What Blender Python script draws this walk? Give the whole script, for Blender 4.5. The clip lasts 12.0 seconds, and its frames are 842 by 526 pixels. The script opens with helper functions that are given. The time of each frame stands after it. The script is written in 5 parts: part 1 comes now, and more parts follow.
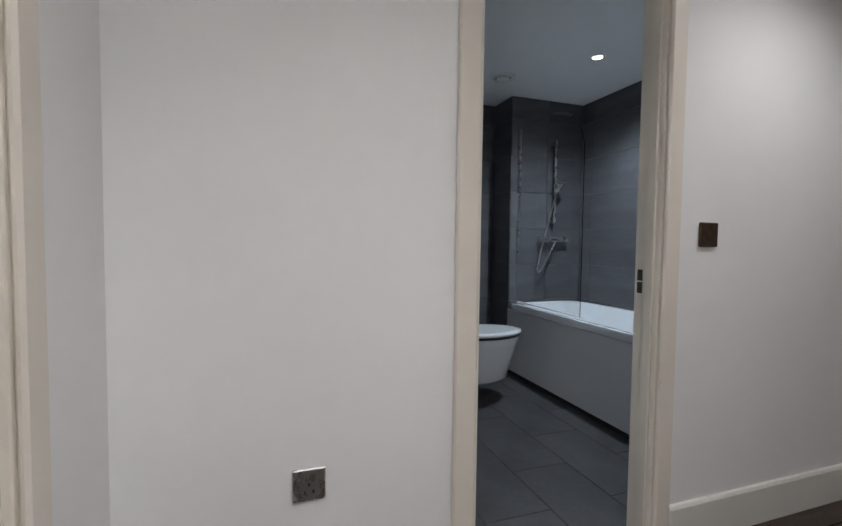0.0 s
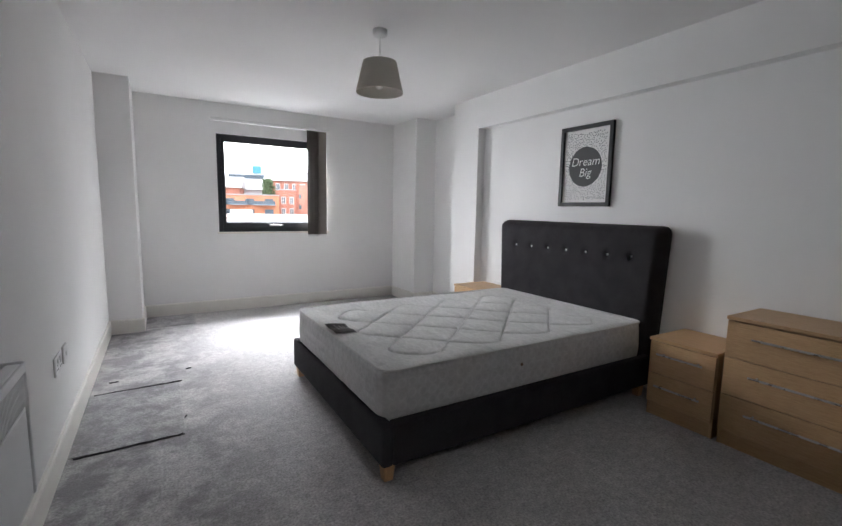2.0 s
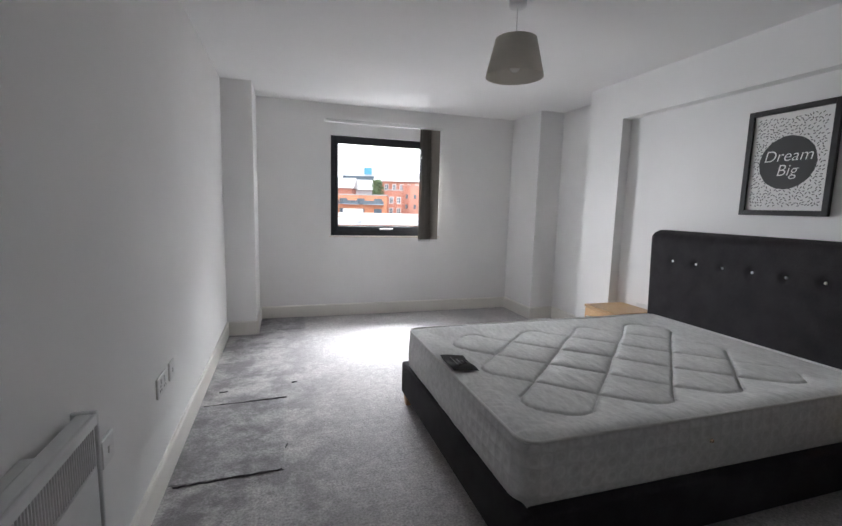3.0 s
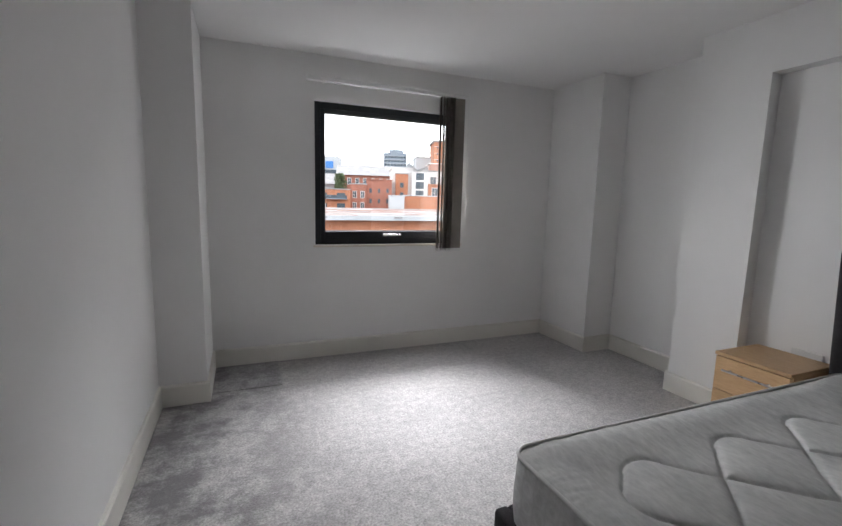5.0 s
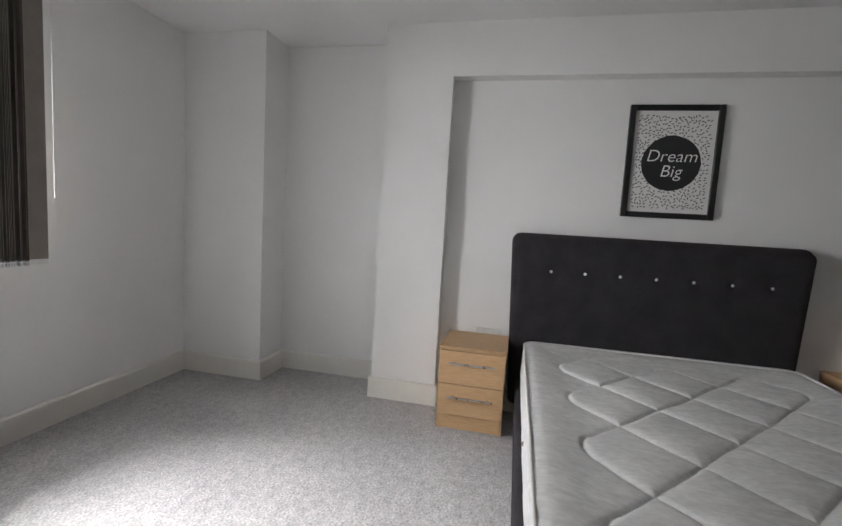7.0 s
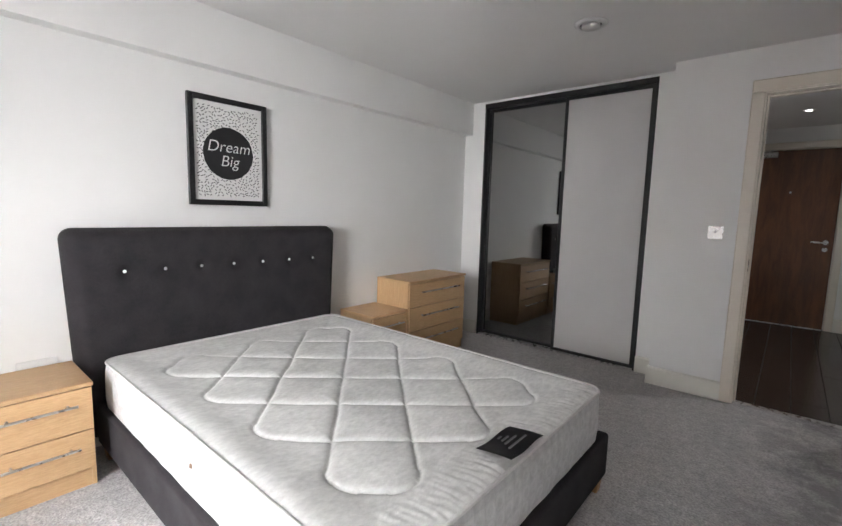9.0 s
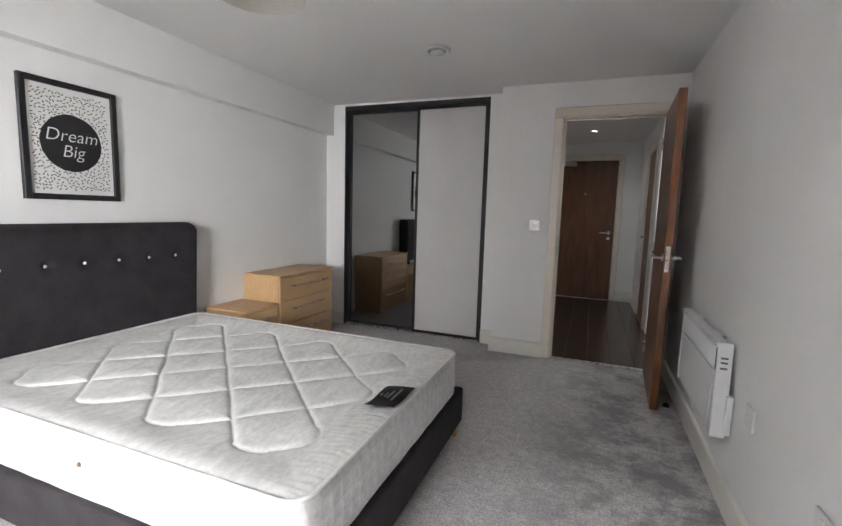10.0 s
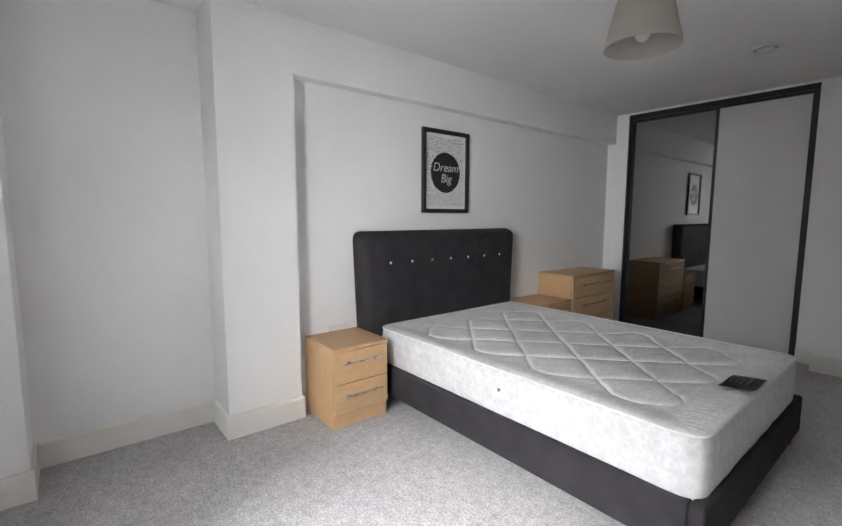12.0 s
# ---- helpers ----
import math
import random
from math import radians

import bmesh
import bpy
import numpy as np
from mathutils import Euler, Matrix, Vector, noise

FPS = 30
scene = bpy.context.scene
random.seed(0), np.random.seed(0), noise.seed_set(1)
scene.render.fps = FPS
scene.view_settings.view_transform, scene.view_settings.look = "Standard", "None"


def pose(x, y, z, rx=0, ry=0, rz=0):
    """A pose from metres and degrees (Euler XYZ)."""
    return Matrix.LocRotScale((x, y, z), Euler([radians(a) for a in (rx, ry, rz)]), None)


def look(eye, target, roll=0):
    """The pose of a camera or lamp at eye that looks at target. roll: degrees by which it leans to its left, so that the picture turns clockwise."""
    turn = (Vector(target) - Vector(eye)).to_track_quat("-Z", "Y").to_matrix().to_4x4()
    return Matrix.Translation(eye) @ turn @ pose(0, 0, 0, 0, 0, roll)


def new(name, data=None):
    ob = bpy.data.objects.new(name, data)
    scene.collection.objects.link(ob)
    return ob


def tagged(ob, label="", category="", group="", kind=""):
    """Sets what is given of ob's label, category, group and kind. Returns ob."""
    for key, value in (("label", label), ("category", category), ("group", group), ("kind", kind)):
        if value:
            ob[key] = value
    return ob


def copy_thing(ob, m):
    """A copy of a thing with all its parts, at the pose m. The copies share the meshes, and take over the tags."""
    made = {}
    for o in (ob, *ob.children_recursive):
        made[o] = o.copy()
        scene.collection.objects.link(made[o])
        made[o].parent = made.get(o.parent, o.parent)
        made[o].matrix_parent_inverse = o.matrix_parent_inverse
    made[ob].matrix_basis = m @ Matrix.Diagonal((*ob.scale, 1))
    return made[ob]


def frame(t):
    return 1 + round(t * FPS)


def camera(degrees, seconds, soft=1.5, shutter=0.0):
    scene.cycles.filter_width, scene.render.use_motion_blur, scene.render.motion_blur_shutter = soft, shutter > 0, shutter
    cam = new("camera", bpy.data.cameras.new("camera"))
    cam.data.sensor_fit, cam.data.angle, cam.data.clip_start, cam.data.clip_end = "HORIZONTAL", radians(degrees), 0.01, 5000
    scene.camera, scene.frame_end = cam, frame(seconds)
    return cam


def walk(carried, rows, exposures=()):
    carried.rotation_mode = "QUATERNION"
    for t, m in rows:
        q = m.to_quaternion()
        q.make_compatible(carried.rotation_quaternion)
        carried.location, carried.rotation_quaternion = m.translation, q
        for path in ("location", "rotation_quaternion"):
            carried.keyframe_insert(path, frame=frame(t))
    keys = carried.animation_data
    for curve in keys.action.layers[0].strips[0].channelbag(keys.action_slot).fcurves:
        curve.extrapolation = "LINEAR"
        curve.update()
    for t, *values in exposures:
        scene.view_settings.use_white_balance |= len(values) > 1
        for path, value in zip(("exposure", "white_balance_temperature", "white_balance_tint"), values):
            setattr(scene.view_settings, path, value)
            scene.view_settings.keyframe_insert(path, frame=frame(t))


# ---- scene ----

cam = camera(88.4, 12.0)
PATH = [
    (0, (0.115, -0.453, 1.075), (2.005, -1.101, 0.983), 0.7),
    (0.2, (0.154, -0.433, 1.072), (2.119, -0.792, 0.975), 0.9),
    (0.5, (0.239, -0.367, 1.063), (2.228, -0.192, 0.943), 2.0),
    (0.8, (0.275, -0.303, 1.053), (2.147, 0.387, 0.906), 2.4),
    (1, (0.299, -0.258, 1.059), (2.017, 0.749, 0.875), 2.0),
    (1.1, (0.309, -0.238, 1.061), (1.954, 0.884, 0.865), 1.8),
    (1.5, (0.34, -0.141, 1.09), (1.69, 1.318, 0.873), 1.2),
    (2, (0.437, -0.01, 1.184), (1.463, 1.69, 0.94), 1.1),
    (2.5, (0.485, 0.161, 1.213), (1.271, 1.984, 0.965), 1.2),
    (3, (0.514, 0.467, 1.228), (1.115, 2.357, 0.973), 1.5),
    (3.5, (0.56, 0.794, 1.221), (1.152, 2.687, 0.964), 1.6),
    (5.5, (0.455, 2.29, 1.244), (1.396, 4.033, 0.968), 1.7),
    (6, (0.448, 2.609, 1.189), (1.692, 4.155, 0.939), 2.2),
    (6.5, (0.489, 2.756, 1.159), (2.172, 3.812, 0.929), 3.3),
    (7, (0.589, 3.043, 1.139), (2.535, 3.464, 0.948), 3.3),
    (7.5, (0.709, 3.169, 1.148), (2.69, 2.976, 0.955), 2.6),
    (9.5, (0.646, 3.629, 1.238), (1.625, 1.901, 1.0), 1.6),
    (10, (0.606, 3.783, 1.225), (1.329, 1.933, 0.991), 1.7),
    (10.5, (0.579, 3.994, 1.221), (1.167, 2.097, 0.982), 1.5),
    (11, (0.603, 4.186, 1.216), (1.331, 2.339, 0.976), 1.0),
    (11.5, (0.692, 4.333, 1.22), (1.782, 2.672, 0.99), 0.3),
    (12, (0.786, 4.506, 1.208), (2.324, 3.245, 0.993), 0.2),
]
walk(cam, [(t, look(*p)) for t, *p in PATH], [(0, 2.05, 6450, 10), (0.5, 1.75, 6350, 10), (0.8, 1.15, 6300, 10), (1.0, 0.75, 6250, 10), (1.5, 0.37, 6200, 10), (2.5, 0.25, 6200, 10), (3.5, -0.10, 6250, 10),
    (5.5, -0.75, 6350, 10), (6.5, -0.75, 6400, 10), (7.0, -0.25, 6450, 10), (7.5, 0.25, 6500, 10), (9.5, 0.95, 6500, 10), (10.5, 0.85, 6500, 10), (11.5, 0.45, 6400, 10), (12, 0.22, 6350, 10)])

# ---- world and light ----
world = bpy.data.worlds.new("sky")
scene.world = world
world.use_nodes = True
wn, wl = world.node_tree.nodes, world.node_tree.links
bg = wn["Background"]
sky = wn.new("ShaderNodeTexSky")
sky.sky_type = "NISHITA"
sky.sun_disc = False
sky.sun_elevation = radians(48)
sky.sun_rotation = radians(200)
wtc = wn.new("ShaderNodeTexCoord")
wmap = wn.new("ShaderNodeMapping")
wmap.inputs["Scale"].default_value = (1.6, 1.6, 5.0)
cloud = wn.new("ShaderNodeTexNoise")
cloud.inputs["Scale"].default_value = 2.4
cloud.inputs["Detail"].default_value = 7
ramp = wn.new("ShaderNodeValToRGB")
ramp.color_ramp.elements[0].position, ramp.color_ramp.elements[0].color = 0.38, (23, 25.5, 28.5, 1)
ramp.color_ramp.elements[1].position, ramp.color_ramp.elements[1].color = 0.52, (72, 72, 72, 1)
wmix = wn.new("ShaderNodeMix")
wmix.data_type = "RGBA"
wmix.inputs["Factor"].default_value = 0.85
wl.new(wtc.outputs["Generated"], wmap.inputs["Vector"])
wl.new(wmap.outputs["Vector"], cloud.inputs["Vector"])
wl.new(cloud.outputs["Fac"], ramp.inputs["Fac"])
wl.new(sky.outputs["Color"], wmix.inputs[6])
wl.new(ramp.outputs["Color"], wmix.inputs[7])
wl.new(wmix.outputs[2], bg.inputs["Color"])
bg.inputs["Strength"].default_value = 0.10


def lamp(name, kind, energy, colour, m, **more):
    data = bpy.data.lights.new(name, kind)
    data.energy, data.color = energy, colour
    for key, value in more.items():
        if key == "size":
            data.size = value
        if key == "size_y":
            data.shape, data.size_y = "RECTANGLE", value
        if key == "angle":
            data.angle = radians(value)
        if key == "spot":
            data.spot_size, data.spot_blend = radians(value), 0.9
        if key == "radius":
            data.shadow_soft_size = value
        if key == "spread":
            data.spread = radians(value)
    ob = new(name, data)
    ob.matrix_world = m
    return ob


# overcast sun on the far side of the house
lamp("sun", "SUN", 0.9, (1, 0.96, 0.9), look((20, -40, 45), (0, 0, 0)), angle=12)
# area lamps added outside the window, out of view, standing in for sky light
lamp("sky_fill", "AREA", 2100, (0.982, 0.985, 0.998), look((1.85, 7.95, 4.15), (1.62, 4.6, 1.1)), size=3.4, size_y=2.0)
lamp("sky_fill", "AREA", 560, (0.982, 0.985, 0.998), look((0.05, 8.3, 2.4), (1.55, 5.35, 1.45)), size=2.2, size_y=3.6)
# recessed lamps; the second hall one is an added fill, placed out of view
lamp("hall_lamp_and_fill", "SPOT", 6, (0.97, 0.965, 0.985), look((0.66, -2.18, 2.27), (0.66, -2.18, 0)), spot=150, radius=0.035)
lamp("hall_lamp_and_fill", "SPOT", 15, (0.97, 0.965, 0.985), look((-0.30, -0.70, 2.27), (-0.30, -0.70, 0)), spot=150, radius=0.035)
lamp("bathroom_downlight_lamp", "SPOT", 20, (0.74, 0.87, 1.0), look((2.46, -2.45, 2.27), (2.46, -2.45, 0)), spot=140, radius=0.035)


# ---- materials ----
def mat(name, base, rough=0.6, metal=0.0, vary=0.08, scale=6.0, fine=0.0, fine_scale=300.0, bump=0.0, bump_scale=300.0,
        second=None, stretch=(1, 1, 1), spec=0.5, coat=0.0, rnd=0.0):
    """Plain procedural surface: broad tone changes, fine grain and relief."""
    m = bpy.data.materials.new(name)
    m.use_nodes = True
    n, l = m.node_tree.nodes, m.node_tree.links
    p = n["Principled BSDF"]
    p.inputs["Roughness"].default_value = rough
    p.inputs["Metallic"].default_value = metal
    p.inputs["Specular IOR Level"].default_value = spec
    p.inputs["Coat Weight"].default_value = coat
    tc, mp = n.new("ShaderNodeTexCoord"), n.new("ShaderNodeMapping")
    mp.inputs["Scale"].default_value = stretch
    l.new(tc.outputs["Object"], mp.inputs["Vector"])
    broad = n.new("ShaderNodeTexNoise")
    broad.inputs["Scale"].default_value, broad.inputs["Detail"].default_value = scale, 5
    l.new(mp.outputs["Vector"], broad.inputs["Vector"])
    mix = n.new("ShaderNodeMix")
    mix.data_type = "RGBA"
    other = second or tuple(c * (1 - vary) for c in base)
    mix.inputs[6].default_value, mix.inputs[7].default_value = (*base, 1), (*other, 1)
    rr = n.new("ShaderNodeMapRange")
    rr.inputs[1].default_value, rr.inputs[2].default_value = 0.35, 0.65
    l.new(broad.outputs["Fac"], rr.inputs[0])
    l.new(rr.outputs[0], mix.inputs["Factor"])
    out = mix.outputs[2]
    if fine:
        g = n.new("ShaderNodeTexNoise")
        g.inputs["Scale"].default_value, g.inputs["Detail"].default_value = fine_scale, 3
        l.new(mp.outputs["Vector"], g.inputs["Vector"])
        r2 = n.new("ShaderNodeMapRange")
        r2.inputs[1].default_value, r2.inputs[2].default_value = 0.3, 0.7
        r2.inputs[3].default_value, r2.inputs[4].default_value = 1 - fine, 1 + fine
        l.new(g.outputs["Fac"], r2.inputs[0])
        mul = n.new("ShaderNodeMix")
        mul.data_type, mul.blend_type = "RGBA", "MULTIPLY"
        mul.inputs["Factor"].default_value = 1
        l.new(out, mul.inputs[6])
        l.new(r2.outputs[0], mul.inputs[7])
        out = mul.outputs[2]
    if rnd:
        oi = n.new("ShaderNodeObjectInfo")
        r3 = n.new("ShaderNodeMapRange")
        r3.inputs[3].default_value, r3.inputs[4].default_value = 1 - rnd, 1 + rnd
        l.new(oi.outputs["Random"], r3.inputs[0])
        m3 = n.new("ShaderNodeMix")
        m3.data_type, m3.blend_type = "RGBA", "MULTIPLY"
        m3.inputs["Factor"].default_value = 1
        l.new(out, m3.inputs[6])
        l.new(r3.outputs[0], m3.inputs[7])
        out = m3.outputs[2]
    l.new(out, p.inputs["Base Color"])
    rv = n.new("ShaderNodeMapRange")
    rv.inputs[3].default_value, rv.inputs[4].default_value = max(0, rough - 0.06), min(1, rough + 0.06)
    l.new(broad.outputs["Fac"], rv.inputs[0])
    l.new(rv.outputs[0], p.inputs["Roughness"])
    if bump:
        b, t = n.new("ShaderNodeBump"), n.new("ShaderNodeTexNoise")
        t.inputs["Scale"].default_value, t.inputs["Detail"].default_value = bump_scale, 4
        l.new(mp.outputs["Vector"], t.inputs["Vector"])
        b.inputs["Strength"].default_value, b.inputs["Distance"].default_value = bump, 0.004
        l.new(t.outputs["Fac"], b.inputs["Height"])
        l.new(b.outputs["Normal"], p.inputs["Normal"])
    return m


def wood(name, light, dark, stretch, rough=0.45, rings=26.0, rnd=0.06, coat=0.0):
    """Veneer: long streaks along one axis, with fine pores."""
    m = mat(name, light, rough, vary=0, scale=rings, second=dark, stretch=stretch, fine=0.12, fine_scale=rings * 5, bump=0.06,
            bump_scale=rings * 6, rnd=rnd, coat=coat)
    n = m.node_tree.nodes
    for t in n:
        if t.type == "TEX_NOISE":
            t.inputs["Distortion"].default_value = 0.6
    return m


def glass(name, tint=(1, 1, 1), rough=0.0):
    m = bpy.data.materials.new(name)
    m.use_nodes = True
    p = m.node_tree.nodes["Principled BSDF"]
    p.inputs["Base Color"].default_value = (*tint, 1)
    p.inputs["Transmission Weight"].default_value = 1
    p.inputs["Roughness"].default_value, p.inputs["IOR"].default_value = rough, 1.45
    return m


def glow(name, colour, strength):
    m = bpy.data.materials.new(name)
    m.use_nodes = True
    p = m.node_tree.nodes["Principled BSDF"]
    p.inputs["Emission Color"].default_value, p.inputs["Emission Strength"].default_value = (*colour, 1), strength
    return m


def carpet_material(name, light, dark):
    """Grey cut pile: tufts, brushed patches and a few soiled areas."""
    m = mat(name, light, 0.95, vary=0, scale=2.6, second=dark, fine=0.31, fine_scale=100, bump=1.0,
            bump_scale=120, spec=0.1)
    n, l = m.node_tree.nodes, m.node_tree.links
    p = n["Principled BSDF"]
    src = p.inputs["Base Color"].links[0].from_socket
    tc = n.new("ShaderNodeTexCoord")
    blot = n.new("ShaderNodeTexNoise")
    blot.inputs["Scale"].default_value, blot.inputs["Detail"].default_value, blot.inputs["Roughness"].default_value = 3.6, 12, 0.72
    l.new(tc.outputs["Object"], blot.inputs["Vector"])
    r = n.new("ShaderNodeMapRange")
    r.inputs[1].default_value, r.inputs[2].default_value = 0.44, 0.57
    l.new(blot.outputs["Fac"], r.inputs[0])
    # foot traffic keeps to the side by the heater
    sep = n.new("ShaderNodeSeparateXYZ")
    l.new(tc.outputs["Object"], sep.inputs[0])
    wob = n.new("ShaderNodeMath")
    wob.operation = "MULTIPLY_ADD"
    wob.inputs[1].default_value, wob.inputs[2].default_value = 0.8, -0.4
    l.new(blot.outputs["Fac"], wob.inputs[0])
    add = n.new("ShaderNodeMath")
    l.new(sep.outputs["X"], add.inputs[0])
    l.new(wob.outputs[0], add.inputs[1])
    side = n.new("ShaderNodeMapRange")
    side.inputs[1].default_value, side.inputs[2].default_value = 0.45, 1.0
    side.inputs[3].default_value, side.inputs[4].default_value = 0.85, 0.07
    l.new(add.outputs[0], side.inputs[0])
    k = n.new("ShaderNodeMath")
    k.operation = "MULTIPLY"
    l.new(r.outputs[0], k.inputs[0])
    l.new(side.outputs[0], k.inputs[1])
    tuft = n.new("ShaderNodeTexNoise")
    tuft.inputs["Scale"].default_value, tuft.inputs["Detail"].default_value, tuft.inputs["Roughness"].default_value = 24, 9, 0.74
    l.new(tc.outputs["Object"], tuft.inputs["Vector"])
    tr = n.new("ShaderNodeMapRange")
    tr.inputs[1].default_value, tr.inputs[2].default_value = 0.34, 0.66
    tr.inputs[3].default_value, tr.inputs[4].default_value = 0.74, 1.18
    l.new(tuft.outputs["Fac"], tr.inputs[0])
    tm = n.new("ShaderNodeMix")
    tm.data_type, tm.blend_type = "RGBA", "MULTIPLY"
    tm.inputs["Factor"].default_value = 1
    l.new(src, tm.inputs[6])
    l.new(tr.outputs[0], tm.inputs[7])
    src = tm.outputs[2]
    mx = n.new("ShaderNodeMix")
    mx.data_type = "RGBA"
    mx.inputs[7].default_value = (0.165, 0.156, 0.162, 1)
    l.new(k.outputs[0], mx.inputs["Factor"])
    l.new(src, mx.inputs[6])
    l.new(mx.outputs[2], p.inputs["Base Color"])
    p.inputs["Sheen Weight"].default_value = 0.25
    return m


WALL = mat("wall_paint", (0.87, 0.865, 0.855), 0.75, vary=0.035, scale=1.6, bump=0.10, bump_scale=420, spec=0.3)
CEIL = mat("ceiling_paint", (0.88, 0.875, 0.87), 0.85, vary=0.03, scale=1.2, bump=0.06, bump_scale=300, spec=0.2)
TRIM = mat("cream_gloss_paint", (0.82, 0.80, 0.745), 0.32, vary=0.05, scale=3, bump=0.03, bump_scale=60)
ARCH = mat("cream_door_frame_paint", (0.80, 0.74, 0.65), 0.34, vary=0.05, scale=3, bump=0.03, bump_scale=60)
CARPET = carpet_material("carpet", (0.47, 0.452, 0.447), (0.415, 0.398, 0.396))
PATCH = carpet_material("carpet_inset", (0.415, 0.401, 0.402), (0.34, 0.329, 0.332))
SEAM = mat("carpet_seam", (0.15, 0.142, 0.148), 0.95, vary=0.4, scale=25, bump=0.8, bump_scale=200, spec=0.1)
FABRIC = mat("charcoal_weave", (0.039, 0.035, 0.039), 0.9, vary=0.25, scale=9, fine=0.45, fine_scale=520, bump=0.5, bump_scale=600, spec=0.2)
TICK = mat("mattress_ticking", (0.73, 0.725, 0.71), 0.85, vary=0.10, scale=16, fine=0.09, fine_scale=70, bump=0.55, bump_scale=60, spec=0.2,
           stretch=(1, 0.45, 1))
TICK_SIDE = mat("mattress_border_damask", (0.68, 0.675, 0.665), 0.8, vary=0.14, scale=22, fine=0.05, fine_scale=200, bump=0.5, bump_scale=45, spec=0.25)
n, l = TICK_SIDE.node_tree.nodes, TICK_SIDE.node_tree.links
vor = n.new("ShaderNodeTexVoronoi")
vor.inputs["Scale"].default_value, vor.inputs["Randomness"].default_value = 19, 0.12
tco = n.new("ShaderNodeTexCoord")
l.new(tco.outputs["Object"], vor.inputs["Vector"])
vb = n.new("ShaderNodeBump")
vb.inputs["Strength"].default_value, vb.inputs["Distance"].default_value = 0.5, 0.012
l.new(vor.outputs["Distance"], vb.inputs["Height"])
l.new(vb.outputs["Normal"], n["Principled BSDF"].inputs["Normal"])
# woven roundels, a little greyer than the ground cloth
rim = n.new("ShaderNodeValToRGB")
for at, tone in ((0.27, 0.91), (0.38, 1.0), (0.44, 1.0), (0.54, 0.93)):
    stop = rim.color_ramp.elements.new(at)
    stop.color = (tone, tone, tone * 1.01, 1)
rim.color_ramp.elements[0].color = (0.92, 0.92, 0.925, 1)
rim.color_ramp.elements[-1].color = (0.93, 0.93, 0.935, 1)
weave = n.new("ShaderNodeMix")
weave.data_type, weave.blend_type = "RGBA", "MULTIPLY"
weave.inputs["Factor"].default_value = 1
l.new(n["Principled BSDF"].inputs["Base Color"].links[0].from_socket, weave.inputs[6])
l.new(vor.outputs["Distance"], rim.inputs["Fac"])
l.new(rim.outputs["Color"], weave.inputs[7])
l.new(weave.outputs[2], n["Principled BSDF"].inputs["Base Color"])
PIPE = mat("mattress_piping", (0.72, 0.71, 0.69), 0.7, vary=0.08, scale=40, bump=0.3, bump_scale=400)
OAK = wood("oak_veneer_upright", (0.58, 0.38, 0.205), (0.49, 0.305, 0.152), (9, 9, 0.55))
OAK_Y = wood("oak_veneer_across", (0.58, 0.38, 0.205), (0.50, 0.31, 0.155), (9, 0.55, 9))
LEG = wood("pale_leg_wood", (0.52, 0.31, 0.14), (0.42, 0.23, 0.10), (8, 8, 0.6))
WALNUT = wood("walnut_veneer", (0.215, 0.078, 0.027), (0.130, 0.045, 0.017), (7, 7, 0.6), rough=0.32, rings=5, coat=0.15)
WALNUT_D = wood("dark_walnut_veneer", (0.150, 0.056, 0.020), (0.085, 0.031, 0.012), (5, 5, 0.9), rough=0.34, rings=3.2, coat=0.1)
PLANK = wood("dark_laminate", (0.060, 0.040, 0.030), (0.026, 0.018, 0.014), (9, 0.6, 9), rough=0.24, rings=7, rnd=0.16)
STEEL = mat("brushed_steel", (0.62, 0.61, 0.60), 0.28, 1.0, vary=0.08, scale=30)
BRONZE = mat("aged_bronze", (0.24, 0.165, 0.115), 0.42, 0.6, vary=0.35, scale=40)
BRONZE_D = mat("dark_bronze", (0.085, 0.055, 0.036), 0.42, 0.7, vary=0.35, scale=40)
BLACK = mat("black_metal", (0.022, 0.022, 0.024), 0.4, 0.2, vary=0.2, scale=12)
FRAME = mat("anthracite_window_frame", (0.022, 0.024, 0.030), 0.38, 0.1, vary=0.15, scale=10)
MIRROR = mat("smoked_mirror", (0.32, 0.32, 0.322), 0.02, 1.0, vary=0.02, scale=2)
MIRROR.node_tree.links.remove(MIRROR.node_tree.nodes["Principled BSDF"].inputs["Roughness"].links[0])
PANEL = mat("pale_grey_door_panel", (0.60, 0.585, 0.58), 0.45, vary=0.04, scale=3, fine=0.03, fine_scale=200)
PLASTIC = mat("white_plastic", (0.78, 0.78, 0.77), 0.35, vary=0.03, scale=20)
HEATER = mat("white_enamel", (0.78, 0.79, 0.79), 0.4, vary=0.03, scale=8)
GRILLE = mat("grey_grille", (0.16, 0.165, 0.17), 0.5, vary=0.2, scale=60)
VANE = mat("taupe_blind_cloth", (0.26, 0.235, 0.21), 0.9, vary=0.1, scale=10, fine=0.12, fine_scale=400, bump=0.2, bump_scale=500, spec=0.15)
SHADE = mat("greige_shade_cloth", (0.55, 0.525, 0.485), 0.9, vary=0.06, scale=9, fine=0.12, fine_scale=500, bump=0.3, bump_scale=600, spec=0.15)
